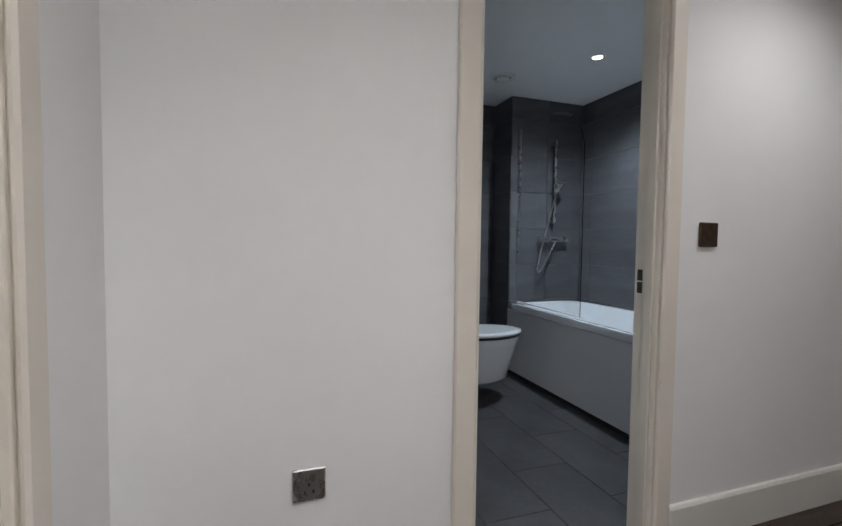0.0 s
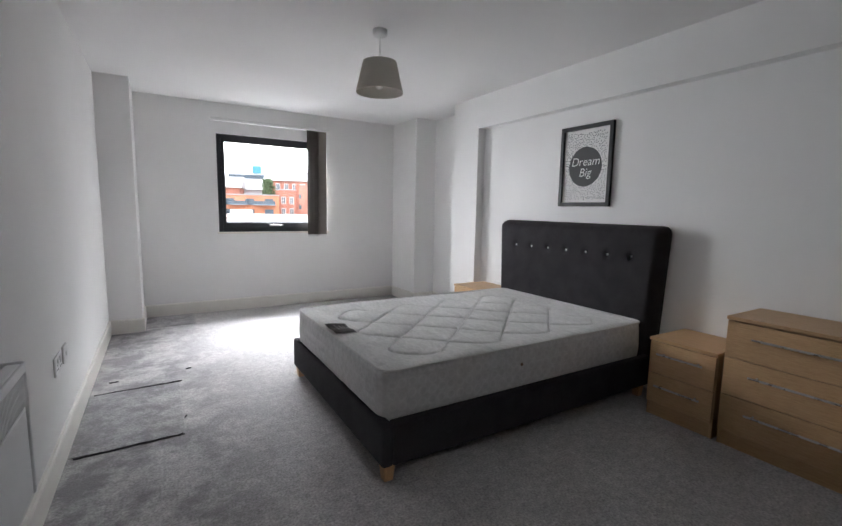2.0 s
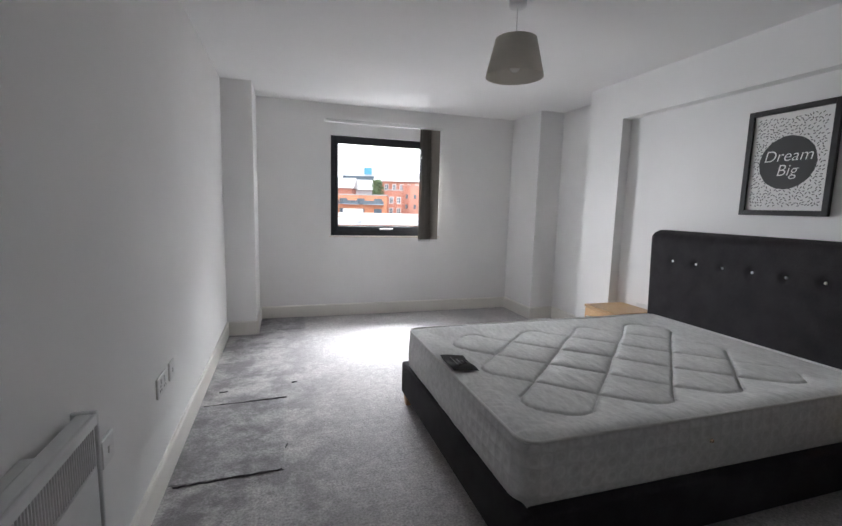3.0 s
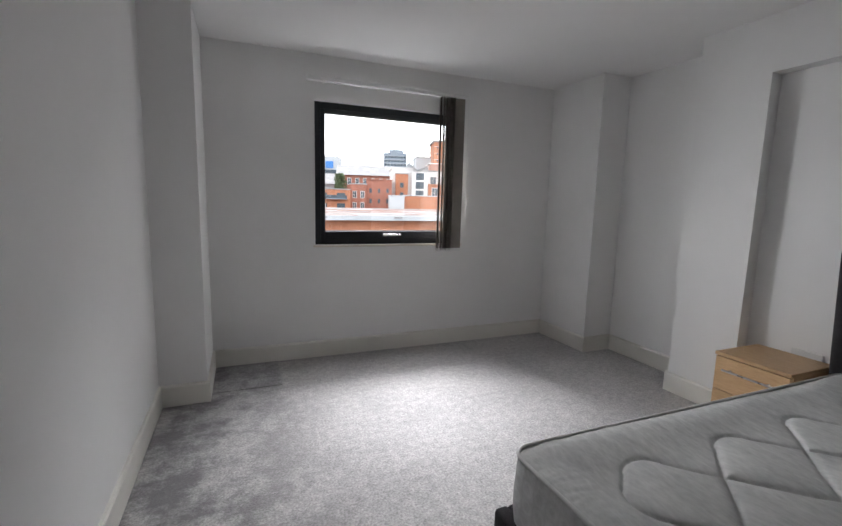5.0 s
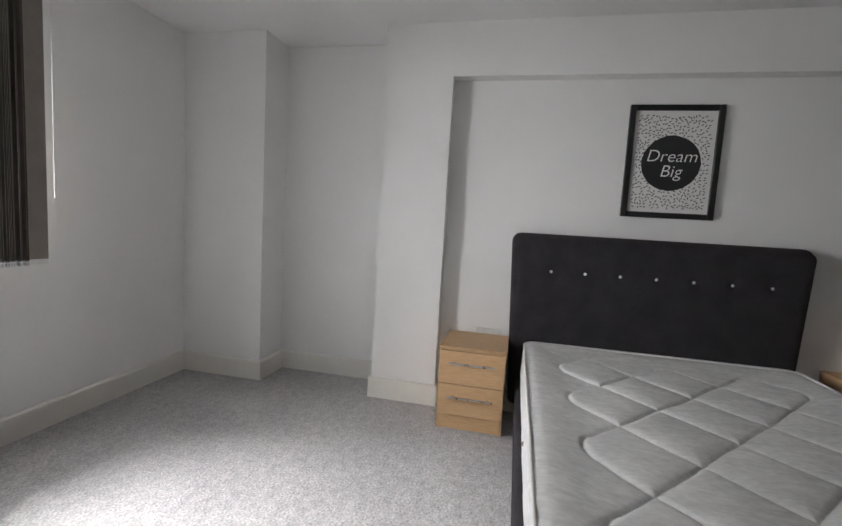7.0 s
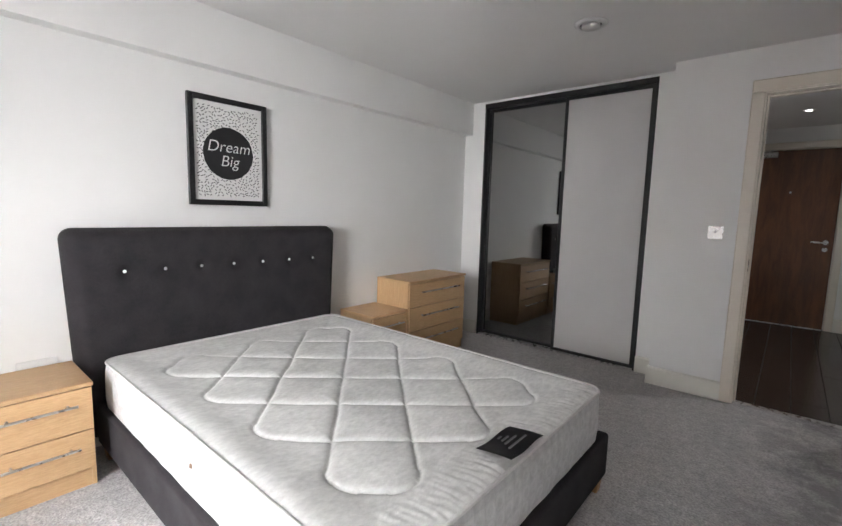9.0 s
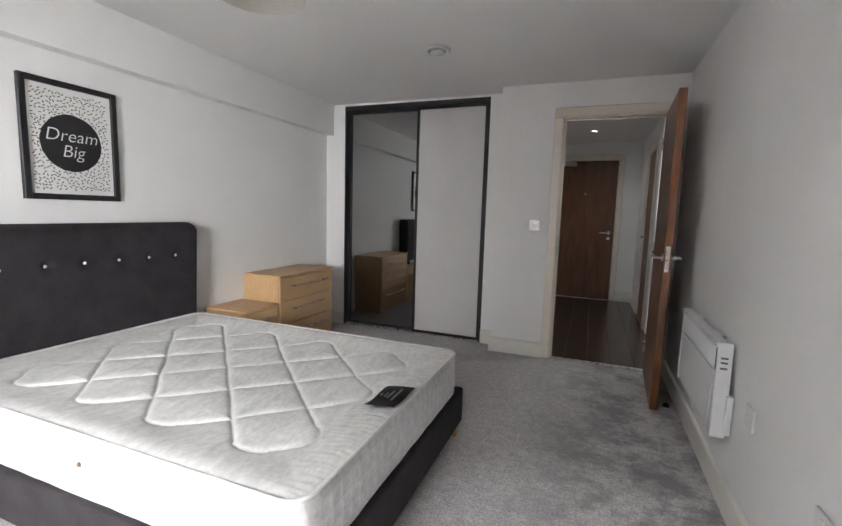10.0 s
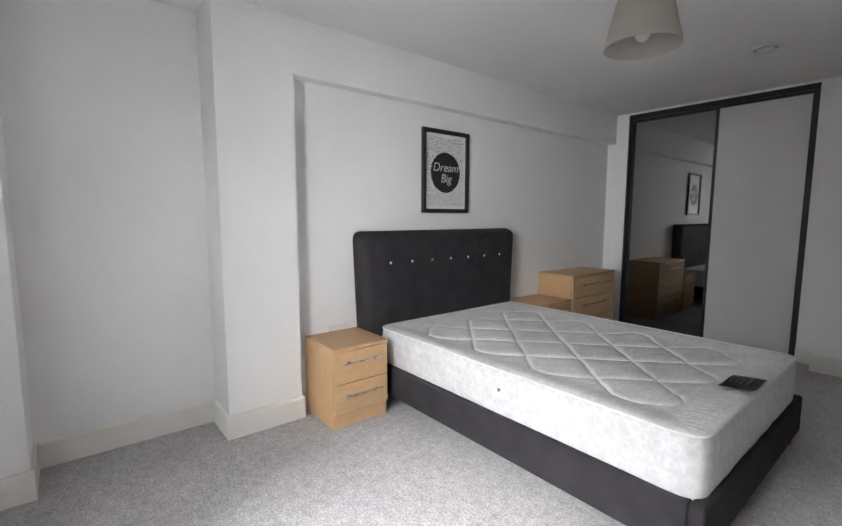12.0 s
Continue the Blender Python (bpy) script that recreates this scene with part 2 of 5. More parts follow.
# the shade's cloth lets some daylight through
n, l = SHADE.node_tree.nodes, SHADE.node_tree.links
thru, both = n.new("ShaderNodeBsdfTranslucent"), n.new("ShaderNodeMixShader")
thru.inputs["Color"].default_value = (0.80, 0.765, 0.70, 1)
both.inputs[0].default_value = 0.45
l.new(n["Principled BSDF"].outputs[0], both.inputs[1])
l.new(thru.outputs[0], both.inputs[2])
l.new(both.outputs[0], n["Material Output"].inputs[0])
PAPER = mat("poster_paper", (0.78, 0.77, 0.755), 0.6, vary=0.02, scale=5)
INK = mat("poster_ink", (0.018, 0.018, 0.019), 0.55, vary=0.1, scale=20)
CHALK = mat("poster_lettering", (0.85, 0.85, 0.83), 0.6, vary=0.05, scale=30)
LABEL = mat("black_satin_label", (0.018, 0.018, 0.022), 0.4, vary=0.2, scale=30)
LABEL_INK = mat("silver_thread", (0.30, 0.30, 0.31), 0.5, vary=0.2, scale=60)
TILE = mat("slate_wall_tile", (0.115, 0.115, 0.124), 0.33, vary=0.30, scale=2.6, fine=0.10, fine_scale=40, bump=0.05, bump_scale=30,
           stretch=(0.6, 0.6, 3.0), rnd=0.10)
FTILE = mat("slate_floor_tile", (0.085, 0.082, 0.086), 0.38, vary=0.35, scale=4, fine=0.12, fine_scale=50, bump=0.08, bump_scale=40, rnd=0.12)
GROUT = mat("grey_grout", (0.13, 0.13, 0.135), 0.9, vary=0.2, scale=30)
ACRYLIC = mat("white_acrylic", (0.80, 0.81, 0.83), 0.14, vary=0.02, scale=4, coat=0.4)
CERAMIC = mat("white_ceramic", (0.80, 0.80, 0.81), 0.1, vary=0.02, scale=4, coat=0.5)
PANE = glass("clear_glass")
LIT = glow("lamp_disc", (1, 0.95, 0.88), 14)
BULB = mat("opal_bulb", (0.82, 0.81, 0.78), 0.25, vary=0.02, scale=10)
RUBBER = mat("black_rubber", (0.02, 0.02, 0.02), 0.6, vary=0.2, scale=30)
# the town outside
BRICK_O = mat("orange_brick", (0.45, 0.19, 0.105), 0.85, vary=0.18, scale=0.4, fine=0.12, fine_scale=5)
BRICK_R = mat("red_brick", (0.36, 0.15, 0.105), 0.85, vary=0.22, scale=0.4, fine=0.12, fine_scale=5)
BRICK_P = mat("pink_brick", (0.48, 0.27, 0.21), 0.85, vary=0.15, scale=0.4, fine=0.1, fine_scale=5)
RENDER_W = mat("white_render", (0.72, 0.71, 0.70), 0.8, vary=0.08, scale=0.3)
ROOF_G = mat("grey_slate_roof", (0.33, 0.325, 0.33), 0.8, vary=0.2, scale=0.6, fine=0.1, fine_scale=8)
ROOF_F = mat("pale_roof_felt", (0.40, 0.38, 0.37), 0.85, vary=0.35, scale=0.25, second=(0.22, 0.18, 0.165), stretch=(0.25, 1.6, 1))
CONC = mat("blue_grey_cladding", (0.25, 0.29, 0.34), 0.6, vary=0.12, scale=0.3)
CONC_L = mat("pale_cladding", (0.50, 0.52, 0.54), 0.7, vary=0.1, scale=0.3)
WIN_D = mat("dark_window_glass", (0.06, 0.085, 0.11), 0.12, vary=0.4, scale=0.8)
SIGN_B = mat("blue_sign", (0.05, 0.22, 0.60), 0.5, vary=0.1, scale=1)
TARMAC = mat("tarmac", (0.05, 0.05, 0.052), 0.9, vary=0.3, scale=0.1)
LEAF = mat("tree_leaves", (0.11, 0.16, 0.07), 0.7, vary=0.5, scale=2)
BARK = mat("tree_bark", (0.10, 0.075, 0.055), 0.9, vary=0.3, scale=4)


# ---- building helpers ----
def rbox(bm, x0, y0, z0, x1, y1, z1, r=0.0, seg=1):
    m = Matrix.LocRotScale(((x0 + x1) / 2, (y0 + y1) / 2, (z0 + z1) / 2), None, (abs(x1 - x0), abs(y1 - y0), abs(z1 - z0)))
    made = bmesh.ops.create_cube(bm, size=1, matrix=m)["verts"]
    if r:
        edges = list({e for v in made for e in v.link_edges})
        bmesh.ops.bevel(bm, geom=edges, offset=r, segments=seg, affect="EDGES", profile=0.5)


def box_bm(x0, y0, z0, x1, y1, z1, r=0.0, seg=1):
    bm = bmesh.new()
    rbox(bm, x0, y0, z0, x1, y1, z1, r, seg)
    return bm


def tube(bm, a, b, r0, r1=None, n=16, caps=True):
    a, b = Vector(a), Vector(b)
    turn = (b - a).to_track_quat("Z", "Y").to_matrix().to_4x4()
    m = Matrix.Translation((a + b) / 2) @ turn
    bmesh.ops.create_cone(bm, cap_ends=caps, cap_tris=False, segments=n, radius1=r0, radius2=r0 if r1 is None else r1, depth=(b - a).length, matrix=m)


def tube_bm(a, b, r0, r1=None, n=16):
    bm = bmesh.new()
    tube(bm, a, b, r0, r1, n)
    return bm


def lathe_bm(points, centre, n=40):
    """Turned body: (radius, height) points round a vertical axis."""
    bm = bmesh.new()
    rings = []
    for r, z in points:
        rings.append([bm.verts.new((centre[0] + r * math.cos(2 * math.pi * i / n), centre[1] + r * math.sin(2 * math.pi * i / n), centre[2] + z)) for i in range(n)])
    for a, b in zip(rings, rings[1:]):
        for i in range(n):
            bm.faces.new((a[i], a[(i + 1) % n], b[(i + 1) % n], b[i]))
    for f in bm.faces:
        f.smooth = True
    return bm


def link_mesh(name, bm, material):
    me = bpy.data.meshes.new(name)
    bmesh.ops.recalc_face_normals(bm, faces=bm.faces[:])
    bm.to_mesh(me)
    bm.free()
    me.materials.append(material)
    return new(name, me)


def part(name, bm, material, parent, label=""):
    """Link a bmesh, in world places, as one mesh under a thing or part."""
    ob = link_mesh(name, bm, material)
    ob.parent = parent
    ob.matrix_parent_inverse = PLACE[parent.name].inverted()
    PLACE[ob.name] = Matrix.Identity(4)
    return tagged(ob, label)


PLACE = {}


def thing(name, at, label, category, group="", kind=""):
    ob = new(name)
    ob.location = at
    PLACE[ob.name] = Matrix.Translation(at)
    return tagged(ob, label, category, group, kind)


def structure(name, bm, material, label="", category=""):
    ob = link_mesh(name, bm, material)
    PLACE[ob.name] = Matrix.Identity(4)
    return tagged(ob, label, category, kind="structure")


def boxes(*rows, r=0.0):
    bm = bmesh.new()
    for row in rows:
        rbox(bm, *row, r=r)
    return bm


# ---- the shell ----
H, L, R = 2.293, 5.29, 3.26
floor = structure("floor", boxes((-0.12, -0.05, -0.12, 3.6, L, 0), (1.25, -0.93, -0.12, 3.6, -0.05, 0)), CARPET, "grey cut-pile bedroom carpet, worn and stained", "carpet")
floor_hall = structure("floor_hall", boxes((-0.72, -3.4, -0.12, 1.25, -0.05, -0.012)), GROUT, "sub-floor under dark hall laminate", "floor")
floor_bath = structure("floor_bathroom", boxes((1.25, -3.2, -0.12, 3.7, -0.94, -0.010)), GROUT, "grout bed under dark bathroom tiles", "floor")
structure("ceiling", boxes((-0.72, -3.4, H, 3.72, L + 0.3, H + 0.15)), CEIL, "plain white painted ceiling", "ceiling")
structure("wall_west", boxes((-0.12, 0, 0, 0, L + 0.02, H)), WALL, "white painted bedroom wall", "wall")
structure("pier_northwest", boxes((0, 4.72, 0, 0.258, L, H), r=0), WALL, "white boxed pier beside the window", "pier")
structure("wall_north", boxes((-0.12, L, -0.3, 1.002, L + 0.3, H), (2.245, L, -0.3, 3.72, L + 0.3, H), (1.002, L, -0.3, 2.245, L + 0.3, 0.894),
                              (1.002, L, 1.972, 2.245, L + 0.3, H)), WALL, "white painted window wall", "wall")
structure("wall_east", boxes((R, -0.3, 0, 3.72, 3.472, H), (3.172, 3.472, 0, 3.72, 3.886, H), (3.46, 3.886, 0, 3.72, 4.69, H), (3.172, 4.69, 0, 3.72, L, H)),
          WALL, "white painted wall with shallow alcoves and piers", "wall")
structure("bulkhead", boxes((3.172, -0.2, 1.99, R, 3.472, H)), WALL, "white boxed beam above the bed alcove", "bulkhead")
structure("wall_south", boxes((-0.12, -0.1, 0, 0.085, 0, H), (0.885, -0.1, 0, 1.39, 0, H), (0.085, -0.1, 2.025, 0.885, 0, H)), WALL,
          "white painted wall with the bedroom doorway", "wall")
structure("wall_wardrobe", boxes((1.25, -0.3, 0, 1.39, -0.1, H), (1.39, -0.3, 0, 1.53, -0.19, H), (3.04, -0.3, 0, R, -0.19, H), (1.53, -0.3, 2.272, 3.04, -0.19, H)),
          WALL, "white wall round the built-in wardrobe", "wall")
structure("wardrobe_niche", boxes((1.352, -0.92, 0, 3.6, -0.82, H), (1.39, -0.82, 0, 1.5, -0.3, H), (3.07, -0.82, 0, 3.3, -0.3, H)), WALL)
# hall
structure("wall_hall_east", boxes((1.25, -1.005, 0, 1.35, -0.3, H), (1.25, -3.4, 0, 1.35, -1.715, H), (1.25, -1.715, 2.025, 1.35, -1.005, H)), WALL,
          "white painted hall wall with the bathroom doorway", "wall")
structure("wall_hall_west", boxes((-0.12, -3.4, 0, 0, -2.36, H), (-0.12, -1.56, 0, 0, -1.3, H), (-0.12, -2.36, 2.03, 0, -1.56, H), (-0.72, -1.3, 0, -0.6, -0.1, H),
                                  (-0.72, -1.42, 0, -0.12, -1.3, H), (-0.72, -0.1, 0, -0.12, 0, H), (-0.3, -2.5, 0, -0.2, -1.45, H)), WALL, "white painted hall wall", "wall")
structure("wall_hall_south", boxes((-0.12, -3.4, 0, 0.29, -3.15, H), (1.17, -3.4, 0, 1.25, -3.15, H), (0.29, -3.4, 2.06, 1.17, -3.15, H), (-0.12, -3.6, 0, 1.35, -3.4, H)),
          WALL, "white painted hall end wall", "wall")
# bathroom
structure("wall_bathroom", boxes((1.35, -3.2, 0, 3.7, -3.035, H), (3.305, -3.035, 0, 3.7, -2.33, H), (3.6, -2.33, 0, 3.7, -0.94, H), (2.35, -1.56, 0, 3.6, -1.0, H)),
          GROUT, "dark tiled bathroom walls", "wall")


def skirting(x0, y0, x1, y1, nx, ny, h=0.13, d=0.016):
    """A run of skirting board with an eased top edge, standing off the wall on the side (nx, ny)."""
    bm = bmesh.new()
    a, b, n = Vector((x0, y0, 0)), Vector((x1, y1, 0)), Vector((nx, ny, 0))
    prof = ((0, 0), (d, 0), (d, h - 0.012), (d - 0.006, h - 0.002), (0, h))
    ends = [[bm.verts.new(p + n * u + Vector((0, 0, z))) for u, z in prof] for p in (a, b)]
    k = len(prof)
    for i in range(k):
        bm.faces.new((ends[0][i], ends[0][(i + 1) % k], ends[1][(i + 1) % k], ends[1][i]))
    bm.faces.new(ends[0])
    bm.faces.new(ends[1][::-1])
    structure("baseboard", bm, TRIM, "cream gloss-painted skirting board", "skirting board")


d = 0.016
skirting(0, 0.0, 0, 4.72, 1, 0)
skirting(d, 4.72, 0.258 + d, 4.72, 0, -1)
skirting(0.258, 4.72, 0.258, L, 1, 0)
skirting(0.258 + d, L, 3.172, L, 0, -1)
skirting(3.172, 4.69 - d, 3.172, L - d, -1, 0)
skirting(3.172, 4.69, 3.46, 4.69, 0, -1)
skirting(3.46, 3.886 + d, 3.46, 4.69 - d, -1, 0)
skirting(3.172, 3.886, 3.46, 3.886, 0, 1)
skirting(3.172, 3.472 - d, 3.172, 3.886 + d, -1, 0)
skirting(3.172, 3.472, R, 3.472, 0, -1)
skirting(R, -0.19, R, 3.472 - d, -1, 0)
skirting(3.04, -0.19, R - d, -0.19, 0, 1)
skirting(1.39 + d, -0.19, 1.53, -0.19, 0, 1)
skirting(1.39, -0.19, 1.39, d, 1, 0)
skirting(0.945, 0, 1.39, 0, 0, 1)
skirting(1.25, -0.94, 1.25, -0.1, -1, 0, 0.15)
skirting(1.25, -3.15, 1.25, -1.78, -1, 0, 0.15)
skirting(0, -3.15, 0, -2.43, 1, 0, 0.15)
skirting(d, -3.15, 0.225, -3.15, 0, 1, 0.15)
skirting(0.945, -0.1, 1.25 - d, -0.1, 0, -1, 0.15)

# squares of carpet laid in separately, their pile brushed the other way
for x0, y0, x1, y1 in ((0.30, 4.815, 0.705, 5.272), (0.02, 2.438, 0.50, 3.212)):
    part("carpet_patch", box_bm(x0, y0, -0.004, x1, y1, 0.004, 0.002), PATCH, floor, "darker inset square of carpet")

# seams and a loose square in the carpet
for x0, y0, x1, y1, seed in ((0.04, 3.205, 0.515, 3.232, 1), (0.04, 2.42, 0.49, 2.44, 2), (0.505, 2.62, 0.515, 2.66, 5),
                             (0.55, 3.46, 0.585, 3.47, 6), (0.10, 3.40, 0.15, 3.41, 7)):
    rng = random.Random(seed)
    bm = bmesh.new()
    steps = max(2, int(math.hypot(x1 - x0, y1 - y0) / 0.02))
    across = Vector((y0 - y1, x1 - x0, 0)).normalized()
    rows = []
    for i in range(steps + 1):
        p = Vector((x0, y0, 0)).lerp(Vector((x1, y1, 0)), i / steps) + across * rng.uniform(-0.003, 0.003)
        w = rng.uniform(0.0008, 0.0034)
        rows.append([bm.verts.new(p - across * w), bm.verts.new(p + Vector((0, 0, rng.uniform(0.006, 0.010)))), bm.verts.new(p + across * w)])
    for a, b in zip(rows, rows[1:]):
        bm.faces.new((a[0], a[1], b[1], b[0]))
        bm.faces.new((a[1], a[2], b[2], b[1]))
    part("carpet_seam", bm, SEAM, floor, "dark ragged cut line in the carpet")


# ---- doorways ----
def door_lining(name, axis, a0, a1, top, d0, d1, arch_sides, stop):
    """Lining, stops and architraves of a doorway; axis 'x': the opening runs along x and the wall's faces lie at y = d0, d1."""
    def b(u0, v0, z0, u1, v1, z1, r=0.003):
        return box_bm(u0, v0, z0, u1, v1, z1, r) if axis == "x" else box_bm(v0, u0, z0, v1, u1, z1, r)
    t = thing(name, (a0, d0, 0) if axis == "x" else (d0, a0, 0), "cream gloss-painted door frame", "door frame", kind="structure")
    part("jamb", b(a0 - 0.015, d0 - 0.002, 0, a0, d1 + 0.002, top), ARCH, t)
    part("jamb", b(a1, d0 - 0.002, 0, a1 + 0.015, d1 + 0.002, top), ARCH, t)
    part("head", b(a0 - 0.015, d0 - 0.002, top, a1 + 0.015, d1 + 0.002, top + 0.015), ARCH, t)
    s0, s1 = stop
    part("door_stop", b(a0, s0, 0, a0 + 0.012, s1, top), ARCH, t)
    part("door_stop", b(a1 - 0.012, s0, 0, a1, s1, top), ARCH, t)
    part("door_stop", b(a0 + 0.012, s0, top - 0.012, a1 - 0.012, s1, top), ARCH, t)
    for side in arch_sides:
        v0, v1 = (d0 - 0.018, d0 - 0.001) if side < 0 else (d1 + 0.001, d1 + 0.018)
        part("architrave", b(a0 - 0.078, v0, 0, a0 - 0.008, v1, top + 0.008, 0.006), ARCH, t)
        part("architrave", b(a1 + 0.008, v0, 0, a1 + 0.078, v1, top + 0.008, 0.006), ARCH, t)
        part("architrave", b(a0 - 0.078, v0, top + 0.008, a1 + 0.078, v1, top + 0.085, 0.006), ARCH, t)
    return t


frame_bed = door_lining("door_frame_1", "x", 0.10, 0.87, 2.01, -0.1, 0.0, (-1, 1), (-0.09, -0.048))
frame_bath = door_lining("door_frame_2", "y", -1.70, -1.02, 2.01, 1.25, 1.35, (-1,), (1.262, 1.302))
frame_flat = door_lining("door_frame_3", "x", 0.305, 1.155, 2.045, -3.2, -3.15, (1,), (-3.2, -3.195))
frame_side = door_lining("door_frame_4", "y", -2.345, -1.575, 2.015, -0.12, 0.0, (1,), (-0.115, -0.06))


def strike(y, z, x, parent):
    """Rounded bronze strike plate let into a jamb, with a dark latch hole and a curled lip."""
    bm = bmesh.new()
    rim = []
    for cy, cz, a0 in ((1, 1, 0), (-1, 1, 90), (-1, -1, 180), (1, -1, 270)):
        rim += [(y + cy * 0.003 + 0.0125 * math.cos(radians(a0 + 15 * i)), z + cz * 0.028 + 0.0125 * math.sin(radians(a0 + 15 * i))) for i in range(7)]
    top = [bm.verts.new((x - 0.002, v, w)) for v, w in rim]
    bot = [bm.verts.new((x + 0.001, v, w)) for v, w in rim]
    bm.faces.new(top)
    bm.faces.new(bot[::-1])
    for i in range(len(rim)):
        bm.faces.new((top[i], bot[i], bot[(i + 1) % len(rim)], top[(i + 1) % len(rim)]))
    p = part("strike_plate", bm, BRONZE, parent, "aged bronze strike plate")
    part("latch_hole", box_bm(x - 0.0035, y - 0.008, z - 0.017, x - 0.0018, y + 0.012, z + 0.017), RUBBER, p)
    part("lip", box_bm(x - 0.004, y + 0.014, z - 0.015, x, y + 0.025, z + 0.015, 0.0015), STEEL, p)


strike(-0.024, 0.935, 0.87, frame_bed)
for z in (0.97, 0.925):
    part("strike_plate", box_bm(1.315, -1.7002, z - 0.02, 1.338, -1.6985, z + 0.02, 0.0007), RUBBER, frame_bath, "dark latch hole plate")
part("threshold", box_bm(0.10, -0.075, -0.004, 0.87, -0.03, 0.005, 0.002), STEEL, frame_bed, "thin metal threshold strip")


def lever(parent, centre, out, along, name="handle"):
    """Steel lever on a round rose; out: away from the leaf, along: towards the hinges."""
    c, o, a = Vector(centre), Vector(out), Vector(along)
    bm = bmesh.new()
    tube(bm, c, c + o * 0.008, 0.026, n=28)
    tube(bm, c + o * 0.008, c + o * 0.05, 0.0095, n=14)
    tube(bm, c + o * 0.05 - a * 0.008, c + o * 0.05 + a * 0.112, 0.0095, n=14)
    tube(bm, c + o * 0.05 + a * 0.112, c + o * 0.038 + a * 0.122, 0.0095, n=14)
    return part(name, bm, STEEL, parent, "brushed steel lever handle")


# bedroom door, standing open along the west wall
door = thing("door_1", (0, 0, 0), "open walnut-veneered bedroom door with steel levers", "door", kind="structure")
leaf = part("leaf", box_bm(0, 0.004, 0.012, 0.044, 0.762, 1.995, 0.002), WALNUT, door)
part("lock_plate", box_bm(0.010, 0.7612, 0.90, 0.034, 0.7632, 1.06, 0.001), STEEL, leaf, "steel lock faceplate")
lever(leaf, (0.044, 0.705, 0.985), (1, 0, 0), (0, -1, 0))
lever(leaf, (0.0, 0.705, 0.985), (-1, 0, 0), (0, -1, 0))
for z in (0.22, 1.0, 1.78):
    part("hinge", tube_bm((0.05, 0.002, z - 0.045), (0.05, 0.002, z + 0.045), 0.006, n=12), STEEL, leaf)
door.matrix_world = pose(0.106, 0.012, 0, 0, 0, -2.6)

# entrance door, closed
front = thing("door_2", (0.73, -3.17, 0), "closed dark walnut entrance door with closer and spyhole", "door", kind="structure")
fl = part("leaf", box_bm(0.309, -3.196, 0.008, 1.151, -3.154, 2.04, 0.002), WALNUT_D, front)
lever(fl, (0.375, -3.154, 1.0), (0, 1, 0), (1, 0, 0))
part("lock_cylinder", tube_bm((0.375, -3.154, 0.92), (0.375, -3.143, 0.92), 0.024, n=24), STEEL, fl, "round steel lock escutcheon")
part("spyhole", tube_bm((0.73, -3.154, 1.56), (0.73, -3.147, 1.56), 0.012, n=20), STEEL, fl, "small steel spyhole")
closer = part("door_closer", box_bm(0.88, -3.154, 1.965, 1.12, -3.105, 2.025, 0.004), STEEL, fl, "silver overhead door closer")
part("closer_arm", boxes((0.93, -3.11, 2.027, 1.06, -3.09, 2.035), (0.92, -3.14, 2.04, 0.95, -3.085, 2.048), r=0.001), STEEL, fl)
part("weather_bar", box_bm(0.309, -3.19, -0.01, 1.151, -3.13, 0.006, 0.002), STEEL, front, "steel door sill")

# closed door off the hall
side = thing("door_3", (-0.03, -1.96, 0), "closed dark walnut door off the hall", "door", kind="structure")
sl = part("leaf", box_bm(-0.056, -2.342, 0.008, -0.012, -1.578, 2.008, 0.002), WALNUT_D, side)
lever(sl, (-0.012, -2.285, 1.0), (1, 0, 0), (0, 1, 0))


# ---- window ----
def ring_bm(x0, z0, x1, z1, w, y0, y1, r=0.004):
    """Rectangular frame of bar width w."""
    return boxes((x0, y0, z0, x0 + w, y1, z1), (x1 - w, y0, z0, x1, y1, z1), (x0 + w, y0, z0, x1 - w, y1, z0 + w), (x0 + w, y0, z1 - w, x1 - w, y1, z1), r=r)


win = thing("window_1", (1.62, 5.36, 0.894), "anthracite aluminium casement window with white sill", "window", kind="structure")
part("window_frame", ring_bm(1.002, 0.894, 2.245, 1.972, 0.052, 5.33, 5.41), FRAME, win, "dark anthracite outer frame")
sash = part("sash", boxes((1.050, 5.318, 0.942, 1.082, 5.385, 1.924), (2.165, 5.318, 0.942, 2.197, 5.385, 1.924), (1.082, 5.318, 0.942, 2.165, 5.385, 0.999), (1.082, 5.318, 1.894, 2.165, 5.385, 1.924), r=0.004), FRAME, win, "dark anthracite opening sash")
pane = part("pane", box_bm(1.078, 5.352, 0.995, 2.169, 5.358, 1.898), PANE, sash)
pane.visible_shadow = False
part("gasket", ring_bm(1.082, 0.999, 2.165, 1.894, 0.005, 5.340, 5.352, 0), RUBBER, sash)
bm = bmesh.new()
rbox(bm, 1.60, 5.312, 0.958, 1.665, 5.318, 0.982, 0.002)
tube(bm, (1.625, 5.318, 0.97), (1.625, 5.29, 0.97), 0.009, n=14)
rbox(bm, 1.545, 5.282, 0.960, 1.640, 5.296, 0.980, 0.005, 2)
rbox(bm, 1.640, 5.284, 0.962, 1.70, 5.294, 0.978, 0.004, 2)
part("handle", bm, STEEL, sash, "silver espagnolette handle")
part("window_sill", box_bm(0.985, 5.272, 0.878, 2.262, 5.335, 0.894, 0.004), ARCH, win, "thin white gloss sill board")
